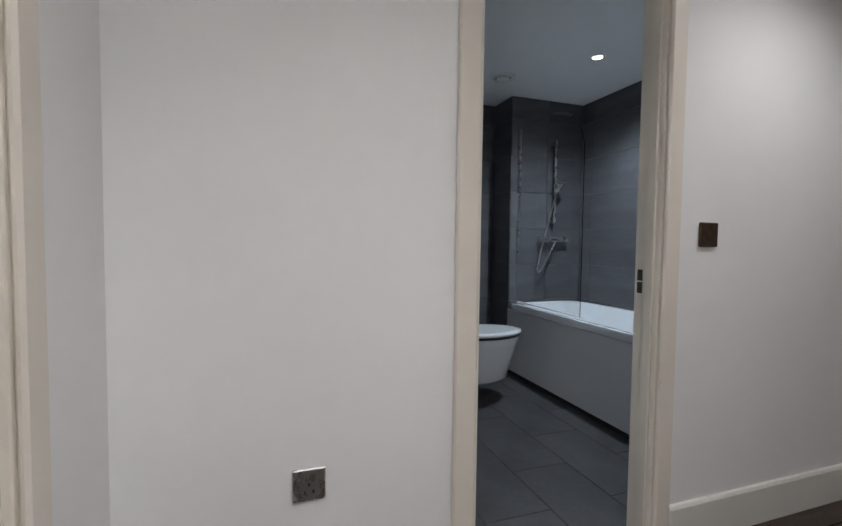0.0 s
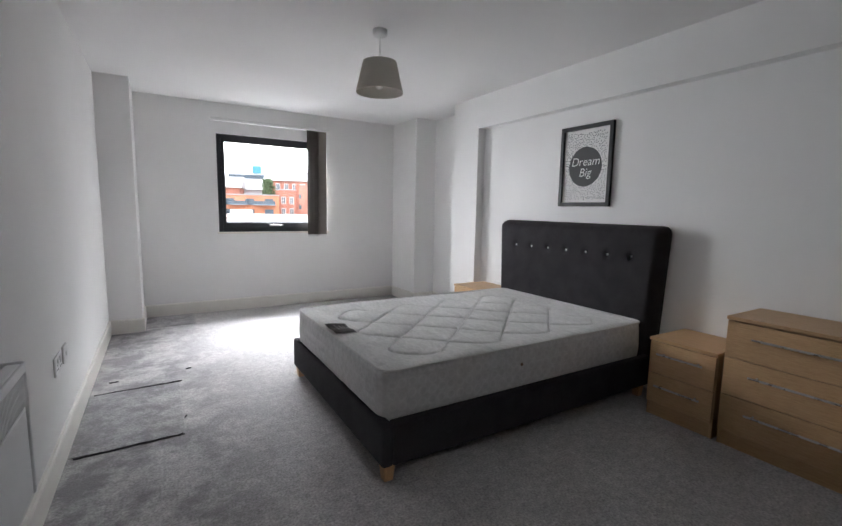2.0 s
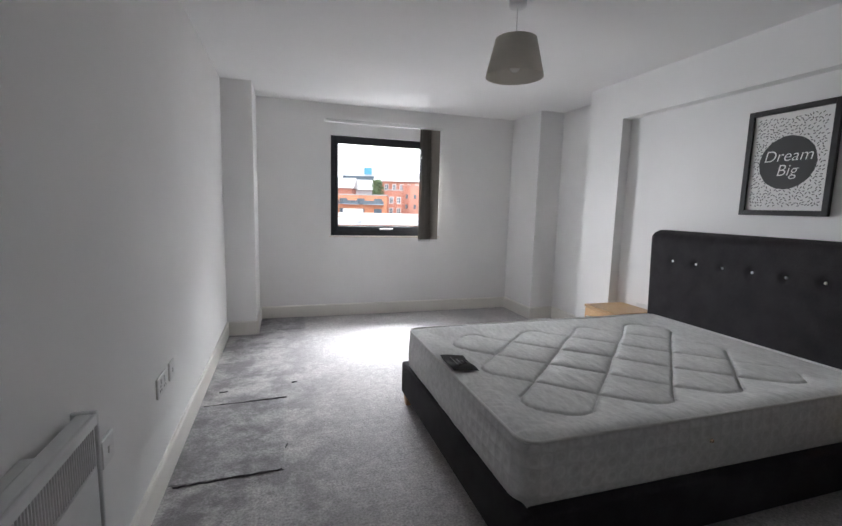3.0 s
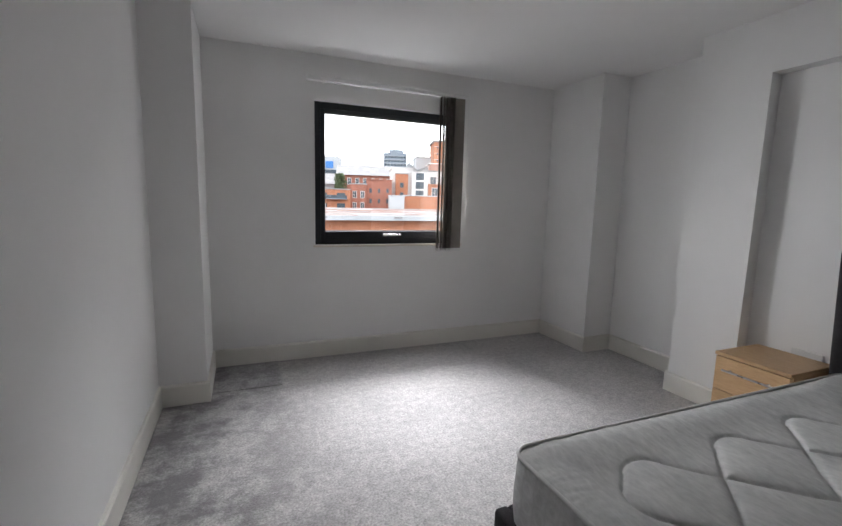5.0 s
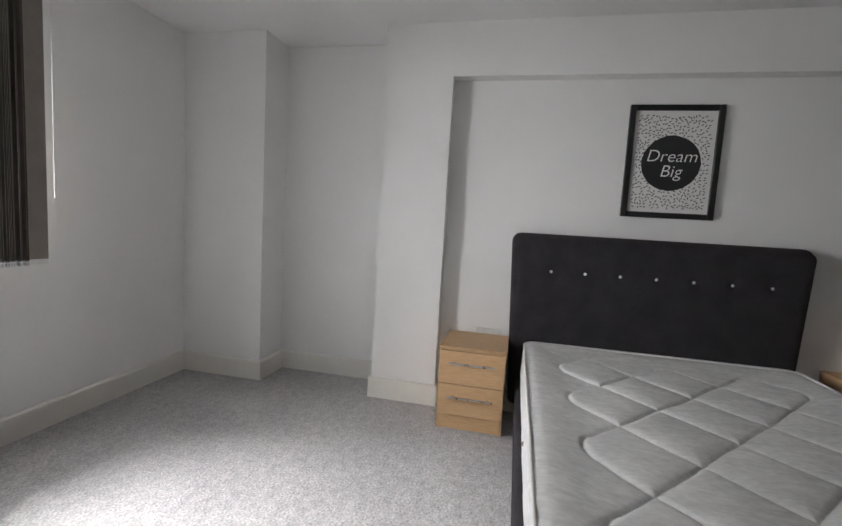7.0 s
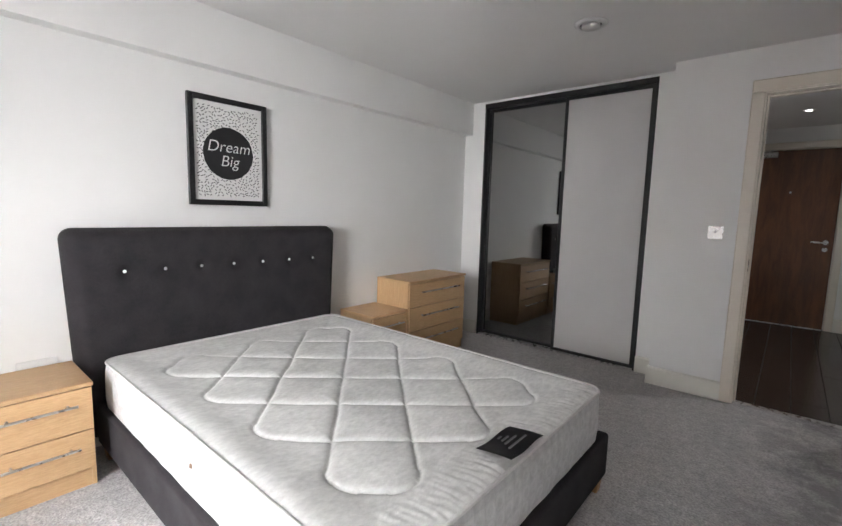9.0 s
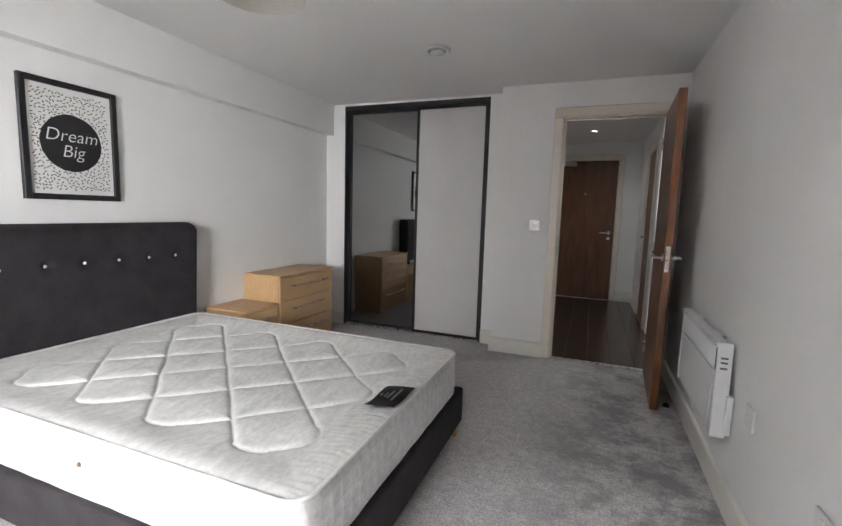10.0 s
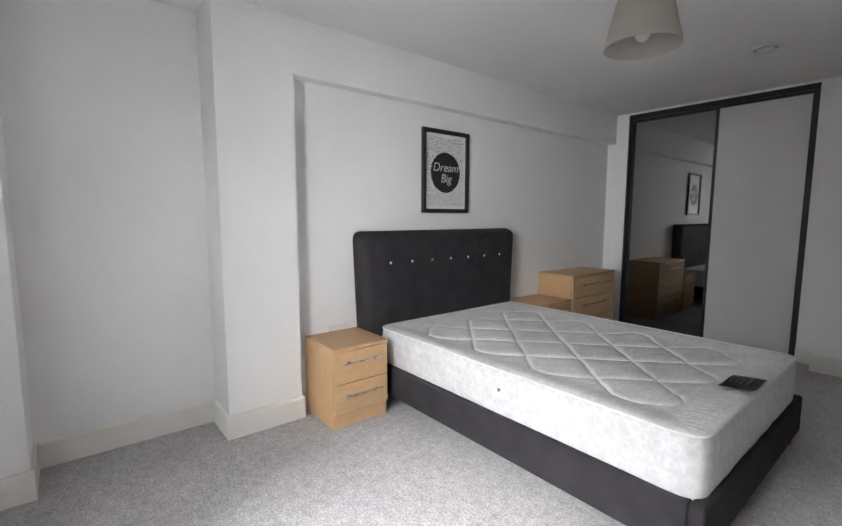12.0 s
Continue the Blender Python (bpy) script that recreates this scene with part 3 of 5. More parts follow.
part("cill_outside", box_bm(0.97, 5.41, 0.86, 2.28, 5.66, 0.885, 0.004), FRAME, win)

blind = thing("vertical_blind", (1.6, 5.23, 2.10), "taupe vertical blind drawn aside on a slim rail", "blind")
part("headrail", box_bm(0.935, 5.195, 2.088, 2.245, 5.235, 2.118, 0.004), PLASTIC, blind, "slim white headrail")
for x in (1.05, 2.13):
    part("bracket", box_bm(x, 5.235, 2.094, x + 0.02, 5.289, 2.114, 0.002), STEEL, blind)
rng = random.Random(11)
for i in range(20):
    far = i >= 18
    a = radians(rng.uniform(-34, -14)) if not far else radians(80)
    at = Matrix.Translation((1.984 + 0.0078 * i if not far else 2.146 + 0.020 * (i - 18), 5.215 - (0.004 if i == 19 else 0), 0)) @ Matrix.Rotation(a, 4, "Z")
    bm = box_bm(-0.0006, -0.0445, 0.862, 0.0006, 0.0445, 2.088)
    bm.transform(at)
    v = part("vane", bm, VANE, blind)
    bm = box_bm(-0.0022, -0.0425, 0.838, 0.0022, 0.0425, 0.862, 0.001)
    bm.transform(at)
    part("weight", bm, PLASTIC, v, "white bottom weight")
part("chain", tube_bm((1.966, 5.17, 0.857), (2.15, 5.17, 0.857), 0.0018, n=6), PLASTIC, blind, "thin white bottom chain")
part("cord", tube_bm((2.243, 5.20, 2.09), (2.243, 5.20, 1.15), 0.0018, n=6), PLASTIC, blind, "white control cord")

# ---- bed ----
def cushion_bm(x0, x1, corners, inset, nu=60, nv=36, buttons=()):
    """Upholstered slab: rounded outline, softly swollen face towards -x, with pulled-in button dimples."""
    y0, y1, z0, z1, flare = corners
    bm = bmesh.new()
    grid = []
    for j in range(nv + 1):
        row = []
        for i in range(nu + 1):
            u, v = i / nu, j / nv
            half = (y1 - y0) / 2 - flare * (1 - v)
            y = (y0 + y1) / 2 + (2 * u - 1) * half
            z = z0 + (z1 - z0) * v
            eu, ev = min(u, 1 - u) * 2 * half, (1 - v) * (z1 - z0)
            edge = 1.0
            for e in (eu, ev):
                k = min(1, e / inset)
                edge *= math.sqrt(max(0, 1 - (1 - k) ** 2))
            x = x1 - (x1 - x0) * (0.35 + 0.65 * edge)
            for by, bz in buttons:
                q = ((y - by) ** 2 + (z - bz) ** 2) ** 0.5
                x += 0.016 * math.exp(-((q / 0.022) ** 2)) + 0.004 * math.exp(-abs(y - by) / 0.006) * math.exp(-abs(z - bz) / 0.07)
            # round the top corners of the outline
            cy, cz = min(u, 1 - u) * 2 * half, (1 - v) * (z1 - z0)
            rc = 0.055
            if cy < rc and cz < rc:
                s = max(rc - cy, rc - cz) / max(1e-6, math.hypot(rc - cy, rc - cz))
                y += (1 if u < 0.5 else -1) * (rc - cy) * (1 - s)
                z -= (rc - cz) * (1 - s)
            row.append(bm.verts.new((x, y, z)))
        grid.append(row)
    for a, b in zip(grid, grid[1:]):
        for i in range(nu):
            f = bm.faces.new((a[i], a[i + 1], b[i + 1], b[i]))
            f.smooth = True
    rim = grid[0] + [r[-1] for r in grid[1:]] + grid[-1][-2::-1] + [r[0] for r in grid[-2:0:-1]]
    back = [bm.verts.new((x1, v.co.y, v.co.z)) for v in rim]
    k = len(rim)
    for i in range(k):
        f = bm.faces.new((rim[i], back[i], back[(i + 1) % k], rim[(i + 1) % k]))
        f.smooth = True
    bm.faces.new(back)
    return bm


bed = thing("bed", (2.15, 2.27, 0), "charcoal fabric bed frame with buttoned headboard and wooden legs", "bed")
spots = [(1.736 + (2.836 - 1.736) * i / 6, 0.897) for i in range(7)]
head = part("headboard", cushion_bm(3.128, 3.245, (1.535, 3.068, 0.10, 1.108, 0.042), 0.06, 110, 60, spots), FABRIC, bed, "charcoal woven headboard with a row of studs")
for y, z in spots:
    bm = bmesh.new()
    bmesh.ops.create_uvsphere(bm, u_segments=12, v_segments=8, radius=0.0085, matrix=Matrix.LocRotScale((3.141, y, z), None, (0.6, 1, 1)))
    part("stud", bm, CERAMIC, head, "small silver headboard stud")
part("side_rail", box_bm(1.255, 1.545, 0.075, 3.14, 1.60, 0.270, 0.012, 3), FABRIC, bed)
part("side_rail", box_bm(1.255, 2.930, 0.075, 3.14, 2.985, 0.270, 0.012, 3), FABRIC, bed)
part("foot_rail", box_bm(1.205, 1.545, 0.075, 1.258, 2.985, 0.272, 0.014, 3), FABRIC, bed)
for i in range(12):
    part("slat", box_bm(1.29 + 0.15 * i, 1.602, 0.223, 1.36 + 0.15 * i, 2.928, 0.238), LEG, bed)
for x, y in ((1.245, 1.585), (1.245, 2.945), (3.08, 1.585), (3.08, 2.945)):
    bm = bmesh.new()
    bmesh.ops.create_cone(bm, cap_ends=True, segments=4, radius1=0.030, radius2=0.040, depth=0.078, matrix=Matrix.LocRotScale((x, y, 0.039), Euler((0, 0, radians(45))), None))
    bmesh.ops.bevel(bm, geom=bm.edges[:], offset=0.004, segments=1, affect="EDGES")
    part("leg", bm, LEG, bed, "short tapered oak leg")

# ---- mattress ----
MX0, MX1, MY0, MY1, MZ0, MZ1 = 1.225, 3.115, 1.59, 2.962, 0.240, 0.500


CELLS = {(i, j) for i in range(-2, 4) for j in range(-2, 4) if abs(i - j) <= 2 and -2 <= i + j <= 4}


def cell(u, v, i, j):
    """Distance from a diamond's middle, 1 on its stitch line; a point that no other diamond touches is rounded off."""
    su, sv = (1 if u > 0 else -1), (1 if v > 0 else -1)
    if not {(i + su, j), (i, j + sv), (i + su, j + sv)} & CELLS:
        du, dv = abs(u) - 0.30, abs(v) - 0.30
        if du > 0 and dv > 0:
            return 0.30 + math.hypot(du, dv) * 0.96
    return max(abs(u), abs(v))


def quilt(x, y):
    """Height of the stitched top: a lattice of padded diamonds with rounded outer cells, plain ticking round it."""
    x += 0.009 * noise.noise(Vector((x * 4.5, y * 4.5, 1.7)))
    y += 0.009 * noise.noise(Vector((x * 4.5, y * 4.5, 8.3)))
    a = (x - 1.773) / 0.398 + (y - 2.268) / 0.370
    b = (x - 1.773) / 0.398 - (y - 2.268) / 0.370
    ca, cb = math.floor(a), math.floor(b)
    best = 9.0
    for i in (ca, ca - 1, ca + 1):
        for j in (cb, cb - 1, cb + 1):
            if (i, j) in CELLS:
                best = min(best, cell((a - i - 0.5) * 2, (b - j - 0.5) * 2, i, j))
    if best < 1:
        return 0.009 * (1 - best ** 3) + 0.015 * (1 - best ** 22) ** 0.7
    return 0.014 * (1 - math.exp(-(best - 1) / 0.045))


def sag(x, y):
    """The used middle has settled below the piped edges."""
    e = max(0, min(x - MX0, MX1 - x, y - MY0, MY1 - y))
    return 0.034 * (1 - math.exp(-((e / 0.15) ** 2)))


def mattress_top():
    nx, ny = 340, 246
    bm = bmesh.new()
    grid = []
    for i in range(nx + 1):
        row = []
        for j in range(ny + 1):
            x = MX0 + 0.008 + (MX1 - MX0 - 0.016) * i / nx
            y = MY0 + 0.008 + (MY1 - MY0 - 0.016) * j / ny
            ex, ey = min(x - MX0, MX1 - x), min(y - MY0, MY1 - y)
            # rounded corners in plan
            rc = 0.07
            if ex < rc and ey < rc:
                s = max(rc - ex, rc - ey) / max(1e-6, math.hypot(rc - ex, rc - ey))
                x += (rc - ex) * (1 - s) * (1 if x < 2 else -1)
                y += (rc - ey) * (1 - s) * (1 if y < 2.2 else -1)
            e = min(ex, ey)
            roll = 0.016 * (1 - math.exp(-max(0, e - 0.008) / 0.03))
            z = MZ1 - 0.032 + roll + quilt(x, y) - sag(x, y)
            z += 0.0022 * noise.noise(Vector((x * 26, y * 9, 0))) + 0.006 * noise.noise(Vector((x * 2.1, y * 2.1, 3)))
            # puckers towards the foot
            if x < 1.44:
                z += 0.0042 * (1 - (x - MX0) / 0.215) * noise.noise(Vector((x * 14, y * 62, 7)))
            row.append(bm.verts.new((x, y, z)))
        grid.append(row)
    for a, b in zip(grid, grid[1:]):
        for j in range(ny):
            f = bm.faces.new((a[j], b[j], b[j + 1], a[j + 1]))
            f.smooth = True
    return bm


def outline(inset, rc=0.07, n=9, step=0.03):
    """Rounded outline of the mattress in plan, as points at even steps."""
    pts = []
    x0, x1, y0, y1 = MX0 + inset, MX1 - inset, MY0 + inset, MY1 - inset
    for cx, cy, a0 in ((x1 - rc, y0 + rc, -90), (x1 - rc, y1 - rc, 0), (x0 + rc, y1 - rc, 90), (x0 + rc, y0 + rc, 180)):
        arc = [(cx + rc * math.cos(radians(a0 + 90 * i / n)), cy + rc * math.sin(radians(a0 + 90 * i / n))) for i in range(n + 1)]
        if pts:
            px, py = pts[-1]
            k = max(1, int(math.hypot(arc[0][0] - px, arc[0][1] - py) / step))
            pts += [(px + (arc[0][0] - px) * i / k, py + (arc[0][1] - py) * i / k) for i in range(1, k)]
        pts += arc
    px, py = pts[-1]
    qx, qy = pts[0]
    k = max(1, int(math.hypot(qx - px, qy - py) / step))
    return pts + [(px + (qx - px) * i / k, py + (qy - py) * i / k) for i in range(1, k)]


def mattress_border():
    """Side band with a soft quilted swell."""
    bm = bmesh.new()
    rows = []
    m = 14
    for k in range(m + 1):
        v = k / m
        swell = 0.012 * math.sin(math.pi * v) ** 0.6
        ring = []
        for s, (x, y) in enumerate(outline(0.010)):
            cx, cy = max(MX0 + 0.07, min(MX1 - 0.07, x)), max(MY0 + 0.07, min(MY1 - 0.07, y))
            n = Vector((x - cx, y - cy, 0)).normalized()
            w = swell + 0.0035 * noise.noise(Vector((x * 11, y * 11, v * 3)))
            ring.append(bm.verts.new((x + n.x * w, y + n.y * w, MZ0 + (MZ1 - 0.016 - MZ0) * v)))
        rows.append(ring)
    c = len(rows[0])
    for a, b in zip(rows, rows[1:]):
        for i in range(c):
            f = bm.faces.new((a[i], a[(i + 1) % c], b[(i + 1) % c], b[i]))
            f.smooth = True
    bm.faces.new(rows[0])
    return bm


def piping(z):
    bm = bmesh.new()
    pts = outline(0.007)
    c, n, r = len(pts), 8, 0.0062
    rings = []
    for i, (x, y) in enumerate(pts):
        px, py = pts[i - 1]
        qx, qy = pts[(i + 1) % c]
        t = Vector((qx - px, qy - py, 0)).normalized()
        s = Vector((t.y, -t.x, 0))
        rings.append([bm.verts.new(Vector((x, y, z)) + s * r * math.cos(2 * math.pi * k / n) + Vector((0, 0, r * math.sin(2 * math.pi * k / n)))) for k in range(n)])
    for i in range(c):
        a, b = rings[i], rings[(i + 1) % c]
        for k in range(n):
            f = bm.faces.new((a[k], a[(k + 1) % n], b[(k + 1) % n], b[k]))
            f.smooth = True
    return bm


mattress = thing("mattress", (2.17, 2.27, 0.25), "bare off-white quilted mattress with diamond stitching", "mattress")
part("quilted_top", mattress_top(), TICK, mattress, "off-white quilted ticking")
part("border", mattress_border(), TICK_SIDE, mattress, "white damask side border")
part("piping", piping(MZ1 - 0.014), PIPE, mattress)
part("piping", piping(MZ0 + 0.008), PIPE, mattress)
for x, y, s in ((2.03, MY0 - 0.003, -1), (2.08, MY1 + 0.003, 1)):
    part("vent_eyelet", tube_bm((x, y, 0.39), (x, y + s * 0.006, 0.39), 0.009, 0.006, n=14), BRONZE, mattress, "small brass air vent")
bm = bmesh.new()
lab = []
for i in range(9):
    row = []
    for j in range(9):
        x, y = 1.235 + 0.125 * i / 8 + 0.006 * (j / 8 - 0.5), 2.195 + 0.205 * j / 8
        row.append(bm.verts.new((x, y, MZ1 + 0.006 + 0.004 * math.sin(j * 0.9) + 0.006 * (i / 8) - sag(x, y))))
    lab.append(row)
for a, b in zip(lab, lab[1:]):
    for j in range(8):
        bm.faces.new((a[j], b[j], b[j + 1], a[j + 1])).smooth = True
bmesh.ops.solidify(bm, geom=bm.faces[:], thickness=0.002)
tag = part("label", bm, LABEL, mattress, "black satin maker's label")
bm = bmesh.new()
for x, y0, y1 in ((1.27, 2.24, 2.35), (1.295, 2.26, 2.33), (1.315, 2.275, 2.315), (1.335, 2.285, 2.305)):
    rbox(bm, x, y0, MZ1 + 0.0115 - sag(x, y0), x + 0.006, y1, MZ1 + 0.0150 - sag(x, y0))
part("label_print", bm, LABEL_INK, tag, "unreadable silver print bars")

# ---- bedside cabinets and chest ----
def drawer_unit(name, y0, y1, height, fronts, bar, label, category, group=""):
    """Oak-effect carcass with overhanging top, drawer fronts and bar handles, facing -x."""
    xf, xb = 2.90, 3.25
    t = thing(name, ((xf + xb) / 2, (y0 + y1) / 2, 0), label, category, group)
    part("top", box_bm(xf - 0.022, y0 - 0.002, height - 0.018, xb, y1 + 0.002, height, 0.0025), OAK_Y, t)
    part("side_panel", box_bm(xf, y0, 0, xb, y0 + 0.016, height - 0.018, 0.001), OAK, t)
    part("side_panel", box_bm(xf, y1 - 0.016, 0, xb, y1, height - 0.018, 0.001), OAK, t)
    part("back_panel", box_bm(xb - 0.012, y0 + 0.016, 0.02, xb - 0.004, y1 - 0.016, height - 0.018), OAK, t)
    part("plinth", box_bm(xf + 0.004, y0 + 0.016, 0, xf + 0.02, y1 - 0.016, fronts[-1][0] - 0.004, 0.001), OAK_Y, t)
    part("carcass_floor", box_bm(xf + 0.02, y0 + 0.016, 0.05, xb - 0.012, y1 - 0.016, 0.066), OAK, t)
    for z0, z1, zh in fronts:
        f = part("drawer_front", box_bm(xf - 0.016, y0 + 0.003, z0 + 0.002, xf - 0.001, y1 - 0.003, z1 - 0.002, 0.0018), OAK_Y, t)
        c = (y0 + y1) / 2
        bm = bmesh.new()
        tube(bm, (xf - 0.044, c - bar / 2, zh), (xf - 0.044, c + bar / 2, zh), 0.0055, n=12)
        for s in (-1, 1):
            tube(bm, (xf - 0.016, c + s * (bar / 2 - 0.03), zh), (xf - 0.044, c + s * (bar / 2 - 0.03), zh), 0.0045, n=10)
        part("handle", bm, STEEL, f, "brushed steel bar handle")
    return t


BED_FRONTS = ((0.262, 0.450, 0.385), (0.085, 0.262, 0.195))
drawer_unit("bedside_cabinet", 3.045, 3.405, 0.472, BED_FRONTS, 0.245, "light oak two-drawer bedside cabinet by the window pier", "bedside cabinet", "bedside cabinets")
drawer_unit("bedside_cabinet", 1.05, 1.41, 0.472, BED_FRONTS, 0.245, "light oak two-drawer bedside cabinet against the chest", "bedside cabinet", "bedside cabinets")
drawer_unit("chest_of_drawers", 0.276, 1.023, 0.683, ((0.470, 0.660, 0.590), (0.275, 0.470, 0.400), (0.08, 0.275, 0.205)), 0.50,
            "light oak three-drawer chest with long steel handles", "chest of drawers")

# ---- picture ----
pic = thing("framed_print", (3.25, 2.245, 1.54), "black-framed typographic print reading Dream Big", "picture")
PY0, PY1, PZ0, PZ1 = 2.01, 2.48, 1.234, 1.847
fw = 0.030
part("frame", boxes((3.234, PY0, PZ0, 3.259, PY0 + fw, PZ1), (3.234, PY1 - fw, PZ0, 3.259, PY1, PZ1), (3.234, PY0 + fw, PZ0, 3.259, PY1 - fw, PZ0 + fw),
                    (3.234, PY0 + fw, PZ1 - fw, 3.259, PY1 - fw, PZ1), r=0.002), BLACK, pic, "square black picture frame")
paper = part("print", box_bm(3.250, PY0 + fw - 0.004, PZ0 + fw - 0.004, 3.256, PY1 - fw + 0.004, PZ1 - fw + 0.004), PAPER, pic, "white paper print")
CY, CZ, CR = 2.247, 1.535, 0.150
bm = bmesh.new()
rng = random.Random(5)
ring = [bm.verts.new((3.2495, CY + CR * (1 + rng.uniform(-0.012, 0.012)) * math.cos(a), CZ + CR * (1 + rng.uniform(-0.012, 0.012)) * math.sin(a)))
        for a in [2 * math.pi * i / 72 for i in range(72)]]
bm.faces.new(ring)
part("disc", bm, INK, paper, "rough-edged black ink disc")
bm = bmesh.new()
placed = []
while len(placed) < 330:
    y, z = rng.uniform(PY0 + 0.052, PY1 - 0.052), rng.uniform(PZ0 + 0.055, PZ1 - 0.055)
    if math.hypot(y - CY, z - CZ) < CR + 0.004 or any((y - p) ** 2 + (z - q) ** 2 < 0.000165 for p, q in placed):
        if rng.random() > 0.003:
            continue
    placed.append((y, z))
    a = rng.choice((0.6, -0.7, 2.4, 1.1, -0.2)) + rng.uniform(-0.3, 0.3)
    u, v = Vector((0, math.cos(a), math.sin(a))) * 0.0068, Vector((0, -math.sin(a), math.cos(a))) * 0.0026
    c = Vector((3.2493, y, z))
    bm.faces.new([bm.verts.new(c + u * i + v * j) for i, j in ((-1, -0.6), (0, -1), (1, -0.6), (1, 0.6), (0, 1), (-1, 0.6))])
tagged(part("confetti_marks", bm, INK, paper, "small scattered black ink dashes"), kind="stuff")


def words(text, size, m, material, parent, shear=0.0, extra=0.0):
    cu = bpy.data.curves.new("words", "FONT")
    cu.body, cu.size, cu.align_x, cu.align_y, cu.shear, cu.offset = text, size, "CENTER", "CENTER", shear, extra
    tmp = new("words", cu)
    me = bpy.data.meshes.new_from_object(tmp.evaluated_get(bpy.context.evaluated_depsgraph_get()))
    bpy.data.objects.remove(tmp)
    bm = bmesh.new()
    bm.from_mesh(me)
    bm.transform(m)
    bpy.data.meshes.remove(me)
    return part("lettering", bm, material, parent, "chalk-white words " + text)


UP = Matrix(((0, 0, -1, 0), (-1, 0, 0, 0), (0, 1, 0, 0), (0, 0, 0, 1)))
words("Dream", 0.092, Matrix.Translation((3.2488, CY, CZ + 0.036)) @ UP, CHALK, paper, 0.2, -0.0008)
words("Big", 0.092, Matrix.Translation((3.2488, CY - 0.002, CZ - 0.046)) @ UP, CHALK, paper, 0.2, -0.0008)

# ---- wardrobe ----
ward = thing("wardrobe", (2.285, -0.22, 0), "built-in sliding wardrobe with smoked mirror and pale grey doors", "wardrobe")
WX0, WX1, WT = 1.53, 3.04, 2.272
part("top_track", box_bm(WX0, -0.30, WT - 0.045, WX1, -0.186, WT, 0.002), BLACK, ward, "black top track")
part("side_post", box_bm(WX0, -0.30, 0, WX0 + 0.018, -0.188, WT - 0.045, 0.002), BLACK, ward)
part("side_post", box_bm(WX1 - 0.018, -0.30, 0, WX1, -0.188, WT - 0.045, 0.002), BLACK, ward)
part("bottom_track", box_bm(WX0 + 0.018, -0.30, 0, WX1 - 0.018, -0.192, 0.012, 0.001), STEEL, ward, "aluminium floor track")


def sliding_door(name, x0, x1, y, fill, fill_name, label):
    t = part(name, ring_bm(x0, 0.013, x1, WT - 0.047, 0.026, y - 0.03, y, 0.002), BLACK, ward, label)
    part(fill_name, box_bm(x0 + 0.024, y - 0.016, 0.037, x1 - 0.024, y - 0.010, WT - 0.071), fill, t)


sliding_door("mirror_door", 2.215, WX1 - 0.019, -0.245, MIRROR, "mirror", "black-edged smoked mirror door")
sliding_door("panel_door", WX0 + 0.019, 2.245, -0.200, PANEL, "panel", "black-edged pale grey door")

# ---- panel heater ----
heat = thing("panel_heater", (0.05, 1.25, 0.33), "white electric panel heater on the wall", "heater")
HY0, HY1, HZ0, HZ1 = 0.90, 1.665, 0.300, 0.712
body = part("body", box_bm(0.028, HY0 + 0.012, HZ0, 0.068, HY1 - 0.012, HZ1, 0.008, 3), HEATER, heat)
part("front_panel", box_bm(0.067, HY0 + 0.05, HZ0 + 0.02, 0.075, HY1 - 0.05, HZ1 - 0.128, 0.003, 2), HEATER, heat)
gr = part("outlet_grille", box_bm(0.0665, HY0 + 0.04, HZ1 - 0.125, 0.0705, HY1 - 0.03, HZ1 - 0.024, 0.001), GRILLE, heat, "dark grey air outlet")
part("outlet_lip", box_bm(0.067, HY0 + 0.02, HZ1 - 0.026, 0.0765, HY1 - 0.02, HZ1 + 0.002, 0.003, 2), HEATER, heat)
fin = part("fin", box_bm(0.0690, HY0 + 0.046, HZ1 - 0.122, 0.0745, HY0 + 0.0495, HZ1 - 0.027), HEATER, gr)
for i in range(1, 66):
    other = new("fin", fin.data)
    other.parent, other.matrix_parent_inverse = gr, fin.matrix_parent_inverse.copy()
    other.matrix_basis = Matrix.Translation((0, 0.0104 * i, 0)) @ fin.matrix_basis
part("end_cap", box_bm(0.024, HY0, HZ0 - 0.004, 0.074, HY0 + 0.014, HZ1 + 0.004, 0.006, 3), HEATER, heat)
cap = part("end_cap", box_bm(0.016, HY1 - 0.014, HZ0 - 0.004, 0.074, HY1, HZ1 + 0.004, 0.006, 3), HEATER, heat)
part("control_box", box_bm(0.004, HY1 - 0.012, HZ0 + 0.02, 0.026, HY1 + 0.022, HZ0 + 0.19, 0.004, 2), HEATER, heat, "white control box at the end")
for z in (0.60, 0.625, 0.645):
    part("switch_mark", box_bm(0.034, HY1 + 0.0005, z, 0.060, HY1 + 0.0025, z + 0.008), GRILLE, cap, "small grey rocker switch")
for y in (1.06, 1.42):
    part("wall_bracket", box_bm(0.0, y - 0.06, 0.40, 0.03, y + 0.06, 0.705, 0.002), HEATER, heat)


